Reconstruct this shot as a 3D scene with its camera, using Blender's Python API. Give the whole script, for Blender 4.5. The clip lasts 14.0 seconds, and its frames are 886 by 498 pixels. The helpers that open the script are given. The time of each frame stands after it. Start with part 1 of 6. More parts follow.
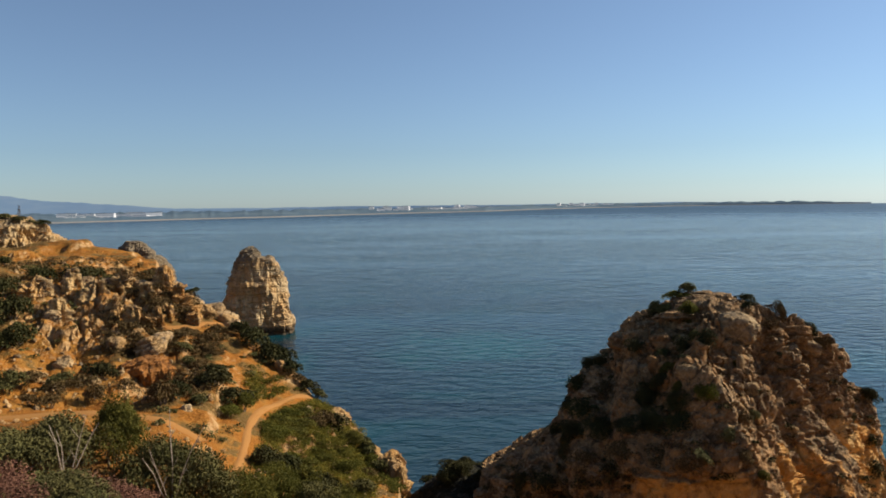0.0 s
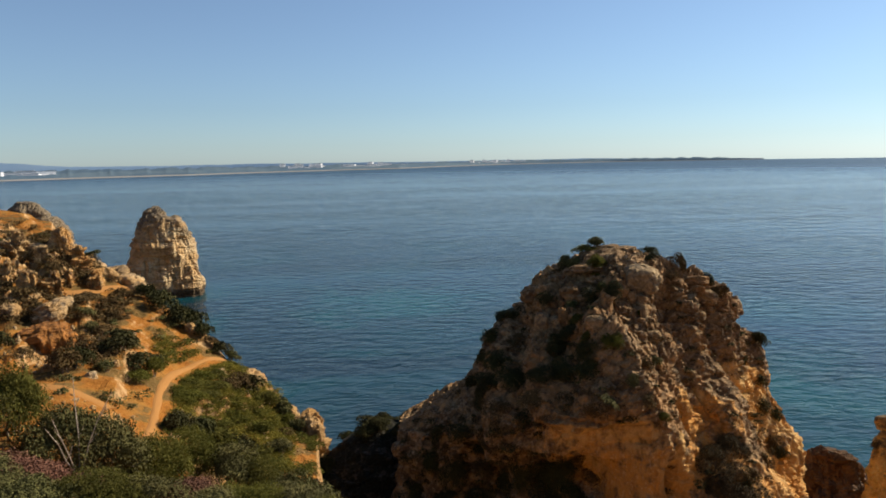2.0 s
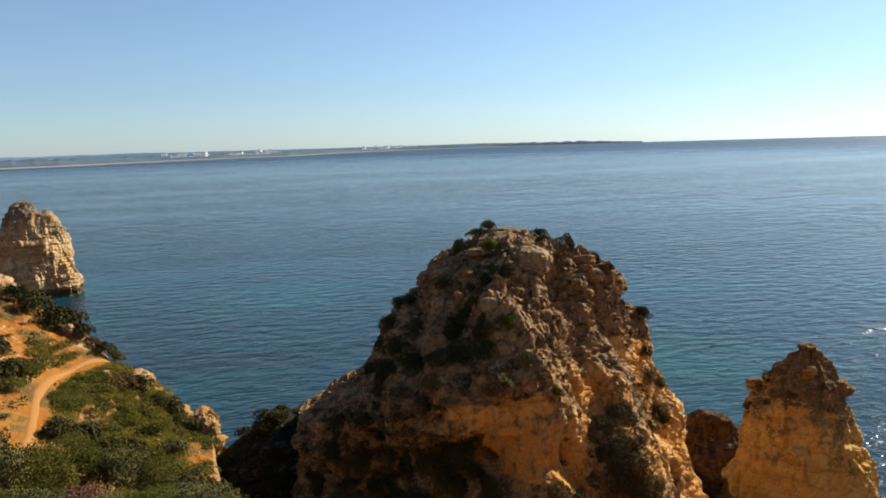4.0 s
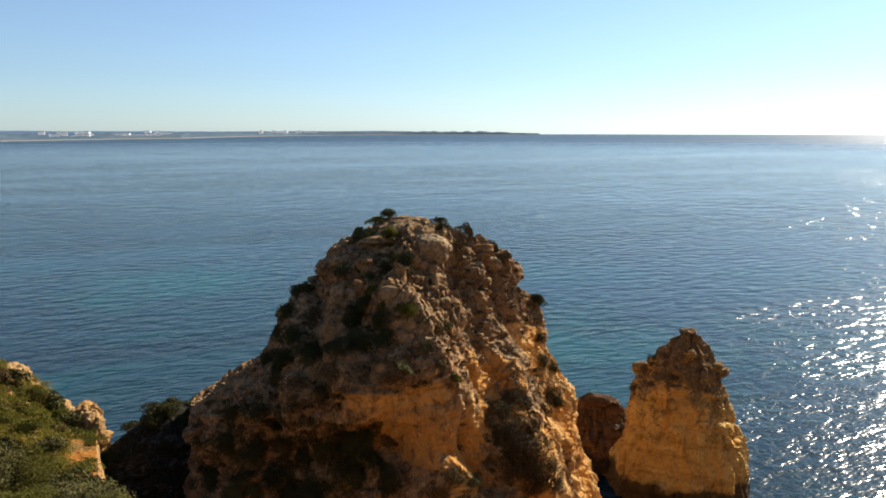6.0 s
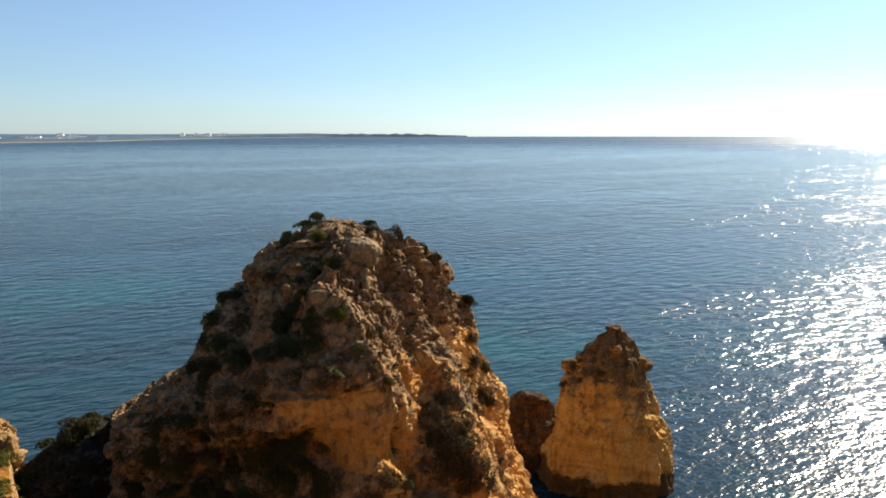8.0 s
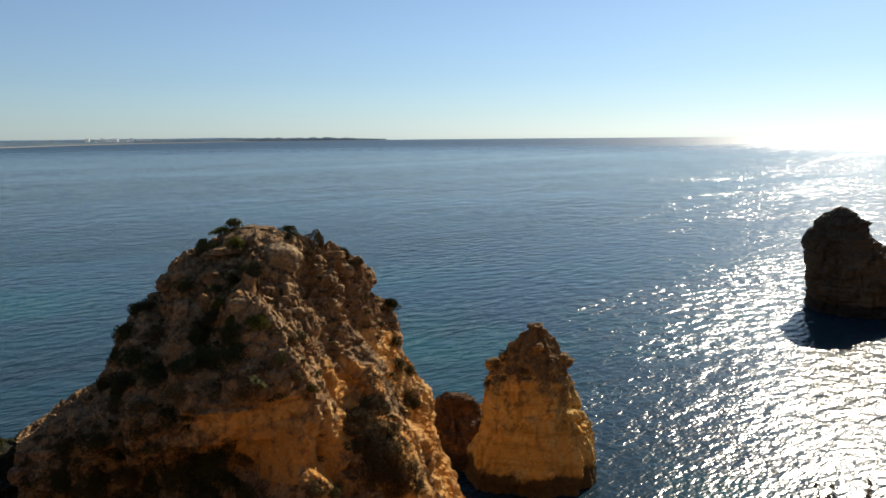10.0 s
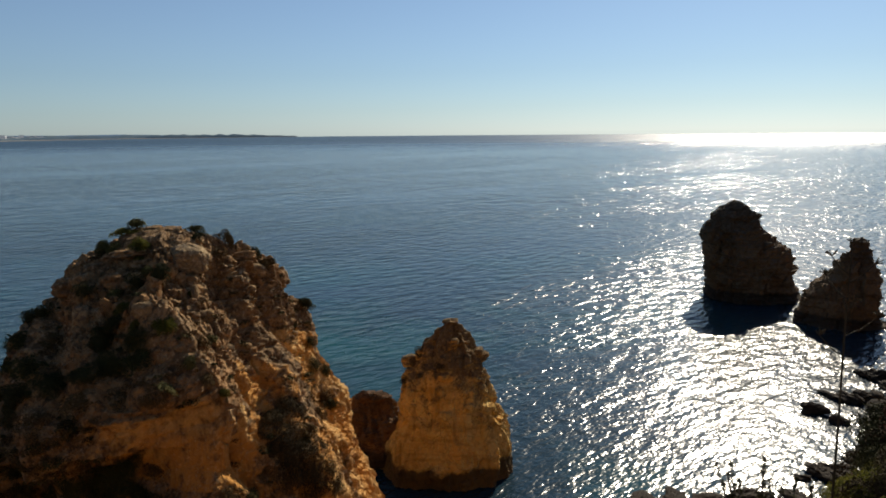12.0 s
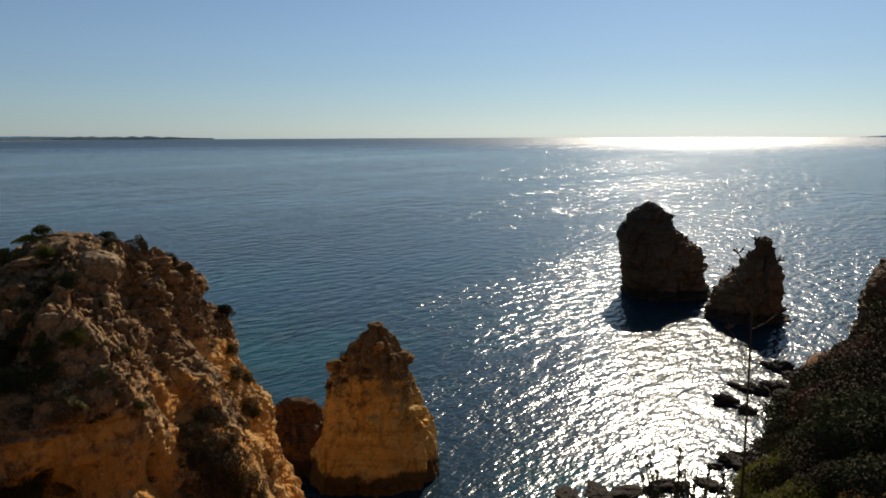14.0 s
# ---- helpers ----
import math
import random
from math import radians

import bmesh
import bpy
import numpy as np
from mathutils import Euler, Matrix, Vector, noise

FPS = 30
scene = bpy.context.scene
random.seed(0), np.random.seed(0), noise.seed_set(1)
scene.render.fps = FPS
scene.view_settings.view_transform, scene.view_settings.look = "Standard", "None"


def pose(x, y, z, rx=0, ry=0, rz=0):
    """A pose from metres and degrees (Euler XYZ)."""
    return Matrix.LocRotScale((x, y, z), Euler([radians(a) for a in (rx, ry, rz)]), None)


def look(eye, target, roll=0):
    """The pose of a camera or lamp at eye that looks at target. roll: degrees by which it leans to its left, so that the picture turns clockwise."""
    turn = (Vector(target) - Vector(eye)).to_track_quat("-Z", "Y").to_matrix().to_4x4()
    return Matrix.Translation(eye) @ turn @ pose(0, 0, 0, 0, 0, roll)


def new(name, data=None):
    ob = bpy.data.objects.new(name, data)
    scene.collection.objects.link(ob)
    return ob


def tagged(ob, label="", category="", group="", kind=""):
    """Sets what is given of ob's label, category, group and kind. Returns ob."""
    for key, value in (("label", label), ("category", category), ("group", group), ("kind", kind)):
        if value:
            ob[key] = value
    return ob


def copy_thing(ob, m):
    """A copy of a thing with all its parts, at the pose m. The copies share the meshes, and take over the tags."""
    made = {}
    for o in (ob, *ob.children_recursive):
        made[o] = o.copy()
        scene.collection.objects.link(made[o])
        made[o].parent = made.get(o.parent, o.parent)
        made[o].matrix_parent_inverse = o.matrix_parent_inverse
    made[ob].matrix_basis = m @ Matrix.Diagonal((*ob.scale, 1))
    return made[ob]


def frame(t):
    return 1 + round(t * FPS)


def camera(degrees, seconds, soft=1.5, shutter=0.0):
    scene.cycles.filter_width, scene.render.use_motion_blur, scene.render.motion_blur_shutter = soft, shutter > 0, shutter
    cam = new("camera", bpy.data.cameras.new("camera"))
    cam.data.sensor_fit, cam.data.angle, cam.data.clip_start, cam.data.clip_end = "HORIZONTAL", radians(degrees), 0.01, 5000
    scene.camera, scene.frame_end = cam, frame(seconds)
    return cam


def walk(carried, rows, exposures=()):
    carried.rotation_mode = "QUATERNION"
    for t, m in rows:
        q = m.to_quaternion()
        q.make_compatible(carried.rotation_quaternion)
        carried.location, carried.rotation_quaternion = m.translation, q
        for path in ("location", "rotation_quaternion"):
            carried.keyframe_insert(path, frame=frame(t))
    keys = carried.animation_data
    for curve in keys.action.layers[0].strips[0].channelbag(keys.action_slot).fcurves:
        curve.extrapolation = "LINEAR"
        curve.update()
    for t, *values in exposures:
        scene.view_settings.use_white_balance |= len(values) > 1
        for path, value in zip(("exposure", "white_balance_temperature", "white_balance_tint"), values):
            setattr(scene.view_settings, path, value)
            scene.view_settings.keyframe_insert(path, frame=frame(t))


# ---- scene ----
cam = camera(63.68, 14.0, soft=1.8)
EYE = (0.0, 0.0, 32.0)
PATH = [
    (0, pose(*EYE, 86.39, 0.82, 0.00)),
    (0.5, pose(*EYE, 85.85, 0.78, -1.49)),
    (1, pose(*EYE, 85.22, 1.07, -2.39)),
    (1.5, pose(*EYE, 84.18, 1.14, -3.90)),
    (2, pose(*EYE, 82.86, 0.98, -6.89)),
    (2.5, pose(*EYE, 82.45, 0.79, -9.52)),
    (3, pose(*EYE, 82.30, 1.21, -11.71)),
    (5.5, pose(*EYE, 80.47, 0.57, -21.22)),
    (6, pose(*EYE, 80.50, 0.01, -23.33)),
    (6.5, pose(*EYE, 80.56, 0.09, -24.67)),
    (7, pose(*EYE, 80.53, 0.29, -25.87)),
    (7.5, pose(*EYE, 80.53, 0.01, -27.70)),
    (8, pose(*EYE, 80.68, 0.08, -29.02)),
    (10.5, pose(*EYE, 80.84, 0.54, -37.15)),
    (11, pose(*EYE, 80.77, 0.53, -38.78)),
    (11.5, pose(*EYE, 80.66, 0.51, -40.55)),
    (12, pose(*EYE, 80.59, 0.45, -42.39)),
    (12.5, pose(*EYE, 80.66, 0.59, -43.32)),
    (13, pose(*EYE, 80.75, 0.54, -45.02)),
    (13.5, pose(*EYE, 80.78, 0.28, -46.74)),
    (14, pose(*EYE, 80.79, 0.23, -48.53)),
]
EXPOSURES = [(0.0, 0.86), (3.0, 1.07), (6.5, 1.27), (8.2, 1.2), (10.5, 0.65), (12.0, 0.43), (14.0, 0.24)]
walk(cam, PATH, EXPOSURES)

# ---- light ----
SUN_AZ, SUN_EL = 68.6, 31.0
world = bpy.data.worlds.new("sky")
scene.world = world
world.use_nodes = True
wn = world.node_tree.nodes
sky = wn.new("ShaderNodeTexSky")
sky.sky_type = "NISHITA"
sky.sun_disc = False
sky.sun_elevation = radians(SUN_EL)
sky.sun_rotation = radians(SUN_AZ)
sky.altitude = 30
sky.air_density, sky.dust_density, sky.ozone_density = 1.0, 0.2, 2.0
clear = wn.new("ShaderNodeHueSaturation")
clear.inputs["Saturation"].default_value = 0.7
tint = wn.new("ShaderNodeMix")
tint.data_type, tint.blend_type = "RGBA", "MULTIPLY"
tint.inputs[0].default_value = 1.0
tint.inputs[7].default_value = (0.73, 0.935, 1.18, 1.0)
wl = world.node_tree.links
wl.new(sky.outputs[0], clear.inputs["Color"])
wl.new(clear.outputs[0], tint.inputs[6])
wl.new(tint.outputs[2], wn["Background"].inputs[0])
wn["Background"].inputs[1].default_value = 0.049
sun = new("sun", bpy.data.lights.new("sun", "SUN"))
sun.data.energy, sun.data.angle, sun.data.color = 5.0, radians(0.53), (1.0, 0.885, 0.71)
a, e = radians(SUN_AZ), radians(SUN_EL)
sun.matrix_world = look((math.sin(a) * 300, math.cos(a) * 300, 300 * math.tan(e)), (0, 0, 0))

# ---- noise fields ----
def hash3(ix, iy, iz, seed):
    n = (ix * 374761393 + iy * 668265263 + iz * 2147483647 + seed * 1274126177) & 0xFFFFFFFF
    n = ((n ^ (n >> 13)) * 1274126177) & 0xFFFFFFFF
    n = ((n ^ (n >> 15)) * 2246822519) & 0xFFFFFFFF
    return ((n ^ (n >> 16)) & 0xFFFFFF) / float(0xFFFFFF)


def vnoise(p, seed=0):
    """Smooth value noise in -1..1 at the points p (n, 3)."""
    i = np.floor(p).astype(np.int64)
    w = p - i
    w = w * w * w * (w * (w * 6 - 15) + 10)
    out = 0
    for dx in (0, 1):
        for dy in (0, 1):
            for dz in (0, 1):
                k = (w[:, 0] if dx else 1 - w[:, 0]) * (w[:, 1] if dy else 1 - w[:, 1]) * (w[:, 2] if dz else 1 - w[:, 2])
                out = out + k * hash3(i[:, 0] + dx, i[:, 1] + dy, i[:, 2] + dz, seed)
    return out * 2 - 1


def fbm(p, octaves=4, seed=0, gain=0.5):
    out, amp, tot = 0, 1.0, 0.0
    for o in range(octaves):
        out = out + amp * vnoise(p * (2.03 ** o) + 17.3 * o, seed + o)
        tot += amp
        amp *= gain
    return out / tot


def cells(p, seed=0):
    """Cellular noise: the distance to the border between cells, and a random number for each cell."""
    i = np.floor(p).astype(np.int64)
    f1, f2, val = np.full(len(p), 9.0), np.full(len(p), 9.0), np.zeros(len(p))
    for dx in (-1, 0, 1):
        for dy in (-1, 0, 1):
            for dz in (-1, 0, 1):
                c = i + (dx, dy, dz)
                q = np.stack([c[:, k] + hash3(c[:, 0], c[:, 1], c[:, 2], seed + 31 * k) for k in range(3)], 1)
                d = np.sqrt(((q - p) ** 2).sum(1))
                v = hash3(c[:, 0], c[:, 1], c[:, 2], seed + 101)
                near = d < f1
                f2 = np.where(near, f1, np.minimum(f2, d))
                val = np.where(near, v, val)
                f1 = np.where(near, d, f1)
    return f2 - f1, val


def step(a, b, x):
    k = np.clip((x - a) / (b - a), 0, 1)
    return k * k * (3 - 2 * k)


# ---- materials ----
class Nodes:
    """A short hand for building node materials."""

    def __init__(self, name):
        self.mat = bpy.data.materials.new(name)
        self.mat.use_nodes = True
        self.n, self.l = self.mat.node_tree.nodes, self.mat.node_tree.links
        self.bsdf = self.n["Principled BSDF"]
        self.geo = self.n.new("ShaderNodeNewGeometry")
        self.pos = self.geo.outputs["Position"]

    def put(self, value, socket):
        if isinstance(value, bpy.types.NodeSocket):
            self.l.new(value, socket)
        elif value is not None:
            socket.default_value = value

    def noise(self, scale, detail=4.0, rough=0.55, vector=None, dist=0.0):
        t = self.n.new("ShaderNodeTexNoise")
        t.inputs["Scale"].default_value, t.inputs["Detail"].default_value = scale, detail
        t.inputs["Roughness"].default_value, t.inputs["Distortion"].default_value = rough, dist
        self.l.new(vector or self.pos, t.inputs["Vector"])
        return t.outputs[0]

    def voronoi(self, scale, feature="F1", vector=None):
        t = self.n.new("ShaderNodeTexVoronoi")
        t.feature = feature
        t.inputs["Scale"].default_value = scale
        self.l.new(vector or self.pos, t.inputs["Vector"])
        return t.outputs[0]

    def stretch(self, sx, sy, sz, rz=0.0):
        m = self.n.new("ShaderNodeMapping")
        m.inputs["Scale"].default_value = (sx, sy, sz)
        m.inputs["Rotation"].default_value = (0, 0, radians(rz))
        self.l.new(self.pos, m.inputs["Vector"])
        return m.outputs[0]

    def span(self, value, a, b, c=0.0, d=1.0, smooth=True):
        m = self.n.new("ShaderNodeMapRange")
        m.interpolation_type = "SMOOTHSTEP" if smooth else "LINEAR"
        self.put(value, m.inputs[0])
        for k, v in zip((1, 2, 3, 4), (a, b, c, d)):
            m.inputs[k].default_value = v
        return m.outputs[0]

    def math(self, op, a, b=None):
        m = self.n.new("ShaderNodeMath")
        m.operation = op
        self.put(a, m.inputs[0])
        self.put(b, m.inputs[1])
        return m.outputs[0]

    def mix(self, fac, a, b, mode="MIX"):
        m = self.n.new("ShaderNodeMix")
        m.data_type, m.blend_type = "RGBA", mode
        self.put(fac, m.inputs[0])
        for v, k in ((a, 6), (b, 7)):
            self.put((*v, 1.0) if isinstance(v, tuple) and len(v) == 3 else v, m.inputs[k])
        return m.outputs[2]

    def axis(self, k, vector=None):
        s = self.n.new("ShaderNodeSeparateXYZ")
        self.l.new(vector or self.pos, s.inputs[0])
        return s.outputs[k]

    def bump(self, height, strength, distance, normal=None):
        b = self.n.new("ShaderNodeBump")
        b.inputs["Strength"].default_value, b.inputs["Distance"].default_value = strength, distance
        self.l.new(height, b.inputs["Height"])
        if normal:
            self.l.new(normal, b.inputs["Normal"])
        return b.outputs[0]

    def done(self, color, rough=0.9, normal=None, spec=0.3):
        self.put((*color, 1.0) if isinstance(color, tuple) else color, self.bsdf.inputs["Base Color"])
        self.put(rough, self.bsdf.inputs["Roughness"])
        self.bsdf.inputs["Specular IOR Level"].default_value = spec
        if normal:
            self.l.new(normal, self.bsdf.inputs["Normal"])
        return self.mat


def rock_material(name, ochre, pale, grey, grey_from, grey_to, dark=(0.06, 0.05, 0.04), tide=1.6, lichen=0.5, spread=0.0):
    """Weathered limestone: ochre below, paler blotches, grey and lichened on its upper parts, dark where the tide wets it."""
    m = Nodes(name)
    z = m.axis(2)
    big = m.noise(0.18, 5, 0.6, dist=0.6)
    mid = m.noise(0.9, 6, 0.65)
    fine = m.noise(5.0, 6, 0.7)
    grit = m.noise(14.0, 5, 0.7)
    strata = m.noise(1.0, 4, 0.6, m.stretch(0.06, 0.06, 1.1))
    streak = m.noise(1.0, 5, 0.65, m.stretch(0.7, 0.7, 0.09))
    col = m.mix(m.span(big, 0.42, 0.6), ochre, pale)
    col = m.mix(m.span(strata, 0.5, 0.66, 0, 0.6), col, tuple(c * 0.55 for c in ochre))
    col = m.mix(m.span(fine, 0.5, 0.66, 0, 0.6), col, tuple(min(c * 1.35, 0.6) for c in pale))
    col = m.mix(m.span(mid, 0.54, 0.66, 0, 0.65), col, tuple(c * 0.5 for c in ochre))
    col = m.mix(m.span(streak, 0.56, 0.68, 0, 0.6), col, tuple(c * 0.35 for c in ochre))
    # weathered grey crust, on the higher and flatter rock
    up = m.axis(2, m.geo.outputs["Normal"])
    high = m.math("ADD", m.math("MULTIPLY", m.math("SUBTRACT", big, 0.5), 16.0), m.math("ADD", z, m.math("MULTIPLY", up, 2.5)))
    crust = m.mix(m.span(fine, 0.38, 0.62), tuple(c * 0.4 for c in grey), grey)
    crust = m.mix(m.span(m.noise(2.6, 5, 0.7), 0.56, 0.66, 0, 0.8), crust, tuple(min(c * 1.7, 0.5) for c in grey))
    col = m.mix(m.span(high, grey_from, grey_to, 0, 0.9), col, crust)
    spots = m.math("MULTIPLY", m.span(m.noise(1.1, 6, 0.72, dist=0.4), 0.53 - spread, 0.6 - spread), lichen)
    spots = m.math("MULTIPLY", spots, m.span(m.math("ADD", z, m.math("MULTIPLY", up, 5.0)), grey_from - 3, grey_from + 2, 0.3, 1.0))
    col = m.mix(spots, col, m.mix(m.span(grit, 0.4, 0.6), dark, tuple(c * 2.2 for c in dark)))
    joint = m.span(m.voronoi(0.9, "DISTANCE_TO_EDGE"), 0.0, 0.035, 0.55, 0.0)
    col = m.mix(m.math("MULTIPLY", joint, m.span(big, 0.45, 0.55)), col, dark)
    wet = m.span(m.math("ADD", z, m.math("MULTIPLY", m.math("SUBTRACT", mid, 0.5), 2.0)), tide, tide + 0.5, 0.85, 0.0)
    col = m.mix(wet, col, (0.03, 0.024, 0.018))
    col = m.mix(0.6, col, m.mix(grit, (0.25, 0.25, 0.25), (0.78, 0.78, 0.78)), "OVERLAY")
    nrm = m.bump(mid, 0.5, 0.4)
    nrm = m.bump(fine, 0.9, 0.16, nrm)
    nrm = m.bump(grit, 0.8, 0.05, nrm)
    return m.done(col, 0.93, nrm, 0.15)


def crag_material():
    """The great crag: grey-brown weathered crust with lichen, and ochre where the rock has broken off."""
    m = Nodes("weathered_crag")
    z = m.axis(2)
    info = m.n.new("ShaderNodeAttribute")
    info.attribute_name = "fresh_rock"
    big = m.noise(0.22, 5, 0.6, dist=0.6)
    mid = m.noise(1.1, 6, 0.65)
    fine = m.noise(5.0, 6, 0.7)
    grit = m.noise(15.0, 5, 0.7)
    streak = m.noise(1.0, 5, 0.65, m.stretch(1.3, 1.3, 0.14))
    crust = m.mix(m.span(mid, 0.38, 0.62), (0.115, 0.066, 0.029), (0.29, 0.172, 0.076))
    crust = m.mix(m.span(fine, 0.5, 0.64, 0, 0.75), crust, (0.37, 0.26, 0.15))
    crust = m.mix(m.span(big, 0.48, 0.62, 0, 0.6), crust, (0.25, 0.13, 0.048))
    crust = m.mix(m.span(m.noise(2.3, 6, 0.72, dist=0.4), 0.52, 0.6, 0, 0.75), crust, (0.045, 0.033, 0.019))
    crust = m.mix(m.span(m.noise(3.1, 5, 0.7, dist=0.3), 0.6, 0.68, 0, 0.6), crust, (0.09, 0.085, 0.03))
    ochre = m.mix(m.span(big, 0.42, 0.6), (0.45, 0.215, 0.05), (0.5, 0.31, 0.115))
    ochre = m.mix(m.span(streak, 0.52, 0.66, 0, 0.6), ochre, (0.26, 0.11, 0.025))
    ochre = m.mix(m.span(fine, 0.52, 0.68, 0, 0.5), ochre, (0.62, 0.42, 0.19))
    ochre = m.mix(m.span(m.noise(0.8, 6, 0.7, dist=0.6), 0.57, 0.66, 0, 0.6), ochre, (0.12, 0.065, 0.027))
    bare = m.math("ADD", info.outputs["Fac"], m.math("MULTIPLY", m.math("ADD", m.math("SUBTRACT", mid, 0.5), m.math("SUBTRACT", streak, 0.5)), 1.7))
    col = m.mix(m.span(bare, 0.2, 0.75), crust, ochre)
    wet = m.span(m.math("ADD", z, m.math("MULTIPLY", m.math("SUBTRACT", mid, 0.5), 2.0)), 1.6, 2.1, 0.85, 0.0)
    col = m.mix(wet, col, (0.03, 0.024, 0.018))
    col = m.mix(0.6, col, m.mix(grit, (0.25, 0.25, 0.25), (0.78, 0.78, 0.78)), "OVERLAY")
    nrm = m.bump(mid, 0.4, 0.3)
    nrm = m.bump(fine, 0.8, 0.14, nrm)
    nrm = m.bump(grit, 0.7, 0.045, nrm)
    return m.done(col, 0.93, nrm, 0.15)


ROCK_MAIN = crag_material()
ROCK_CREAM = rock_material("cream_cliff", (0.36, 0.22, 0.09), (0.42, 0.31, 0.17), (0.2, 0.15, 0.1), 30.0, 36.0, lichen=0.7)
ROCK_SPIRE = rock_material("ochre_spire", (0.6, 0.32, 0.075), (0.6, 0.38, 0.12), (0.17, 0.105, 0.05), 8.6, 12.5, (0.045, 0.031, 0.017), lichen=0.75, spread=0.01)
ROCK_STACK = rock_material("cream_stack", (0.34, 0.21, 0.09), (0.42, 0.31, 0.175), (0.17, 0.13, 0.085), 15.0, 21.0, lichen=0.8)
# Red-brown, with the shade on the saddle and right cliff darkened into it.
ROCK_RED_SHADE = rock_material("shaded_red_brown_rock", (0.17, 0.075, 0.027), (0.2, 0.1, 0.04), (0.12, 0.065, 0.03), 4.0, 8.0, lichen=0.7)
# Stack rock in a darker brown: the backlit side's shade is in the colour.
ROCK_SHADE = rock_material("shade_brown_stack", (0.148, 0.0851, 0.037), (0.178, 0.111, 0.0555), (0.0814, 0.0592, 0.037), 9.0, 16.0, lichen=0.8)
# Near black: the great crag's shadow on this mound is put into its colour.
ROCK_DEEP_SHADE = rock_material("shade_black_overgrown_rock", (0.0222, 0.0178, 0.00888), (0.0296, 0.0259, 0.0133), (0.0148, 0.0148, 0.0074), 0.0, 6.0)
ROCK_BOULDER = rock_material("tan_boulder", (0.32, 0.185, 0.07), (0.39, 0.27, 0.14), (0.29, 0.205, 0.125), 18.0, 40.0, tide=-5, lichen=0.7)

ROCK_BLOCK = rock_material("crag_block", (0.311, 0.178, 0.0666), (0.34, 0.237, 0.118), (0.296, 0.215, 0.126), 12.0, 40.0, tide=-5, lichen=0.7)
ROCK_WET = rock_material("wet_rock", (0.0444, 0.0333, 0.0222), (0.0592, 0.0444, 0.0296), (0.037, 0.0296, 0.0222), 3.0, 6.0, tide=2.0)
ROCK_OUTCROP = rock_material("ochre_outcrop", (0.36, 0.19, 0.06), (0.44, 0.29, 0.13), (0.3, 0.2, 0.1), 23.0, 33.0, tide=-5, lichen=0.7)
RED_EARTH = rock_material("red_earth", (0.222, 0.074, 0.0163), (0.252, 0.104, 0.0259), (0.192, 0.074, 0.0222), 40.0, 60.0, tide=-5, lichen=0.3)


def soil_material():
    m = Nodes("ochre_earth")
    big = m.noise(0.07, 5, 0.6, dist=0.5)
    mid = m.noise(0.5, 6, 0.65)
    fine = m.noise(4.0, 6, 0.7)
    up = m.axis(2, m.geo.outputs["Normal"])
    col = m.mix(m.span(mid, 0.4, 0.62), (0.215, 0.082, 0.0125), (0.235, 0.112, 0.024))
    col = m.mix(m.span(m.noise(0.22, 5, 0.7), 0.55, 0.68, 0, 0.75), col, (0.163, 0.057, 0.0104))
    # bare rock on the steeper banks, thin scrub and grass on the gentler ones
    steep = m.span(m.math("ADD", up, m.math("MULTIPLY", m.math("SUBTRACT", mid, 0.5), 0.6)), 0.62, 0.8, 1.0, 0.0)
    rock = m.mix(m.span(m.noise(1.3, 5, 0.6), 0.4, 0.62), (0.36, 0.245, 0.125), (0.2, 0.1, 0.035))
    col = m.mix(m.math("MULTIPLY", steep, 0.75), col, rock)
    scrub = m.math("MULTIPLY", m.span(m.math("ADD", big, m.math("MULTIPLY", m.math("SUBTRACT", mid, 0.5), 0.8)), 0.46, 0.54), m.span(up, 0.55, 0.8))
    green = m.mix(m.span(fine, 0.35, 0.65), (0.0444, 0.0407, 0.0133), (0.0888, 0.0592, 0.0237))
    col = m.mix(m.math("MULTIPLY", scrub, 0.75), col, green)
    col = m.mix(m.span(m.noise(2.2, 5, 0.75), 0.58, 0.7, 0, 0.6), col, (0.0592, 0.0407, 0.0207))
    col = m.mix(0.45, col, m.mix(fine, (0.35, 0.35, 0.35), (0.75, 0.75, 0.75)), "OVERLAY")
    nrm = m.bump(mid, 0.6, 0.5)
    nrm = m.bump(fine, 0.9, 0.14, nrm)
    return m.done(col, 0.95, nrm, 0.1)


def path_material():
    m = Nodes("trodden_sand")
    mid = m.noise(0.8, 5, 0.6)
    fine = m.noise(6.0, 5, 0.7)
    col = m.mix(mid, (0.259, 0.13, 0.0414), (0.222, 0.0999, 0.0281))
    return m.done(m.mix(0.3, col, m.mix(fine, (0.4, 0.4, 0.4), (0.7, 0.7, 0.7)), "OVERLAY"), 0.95, m.bump(fine, 0.6, 0.06), 0.1)


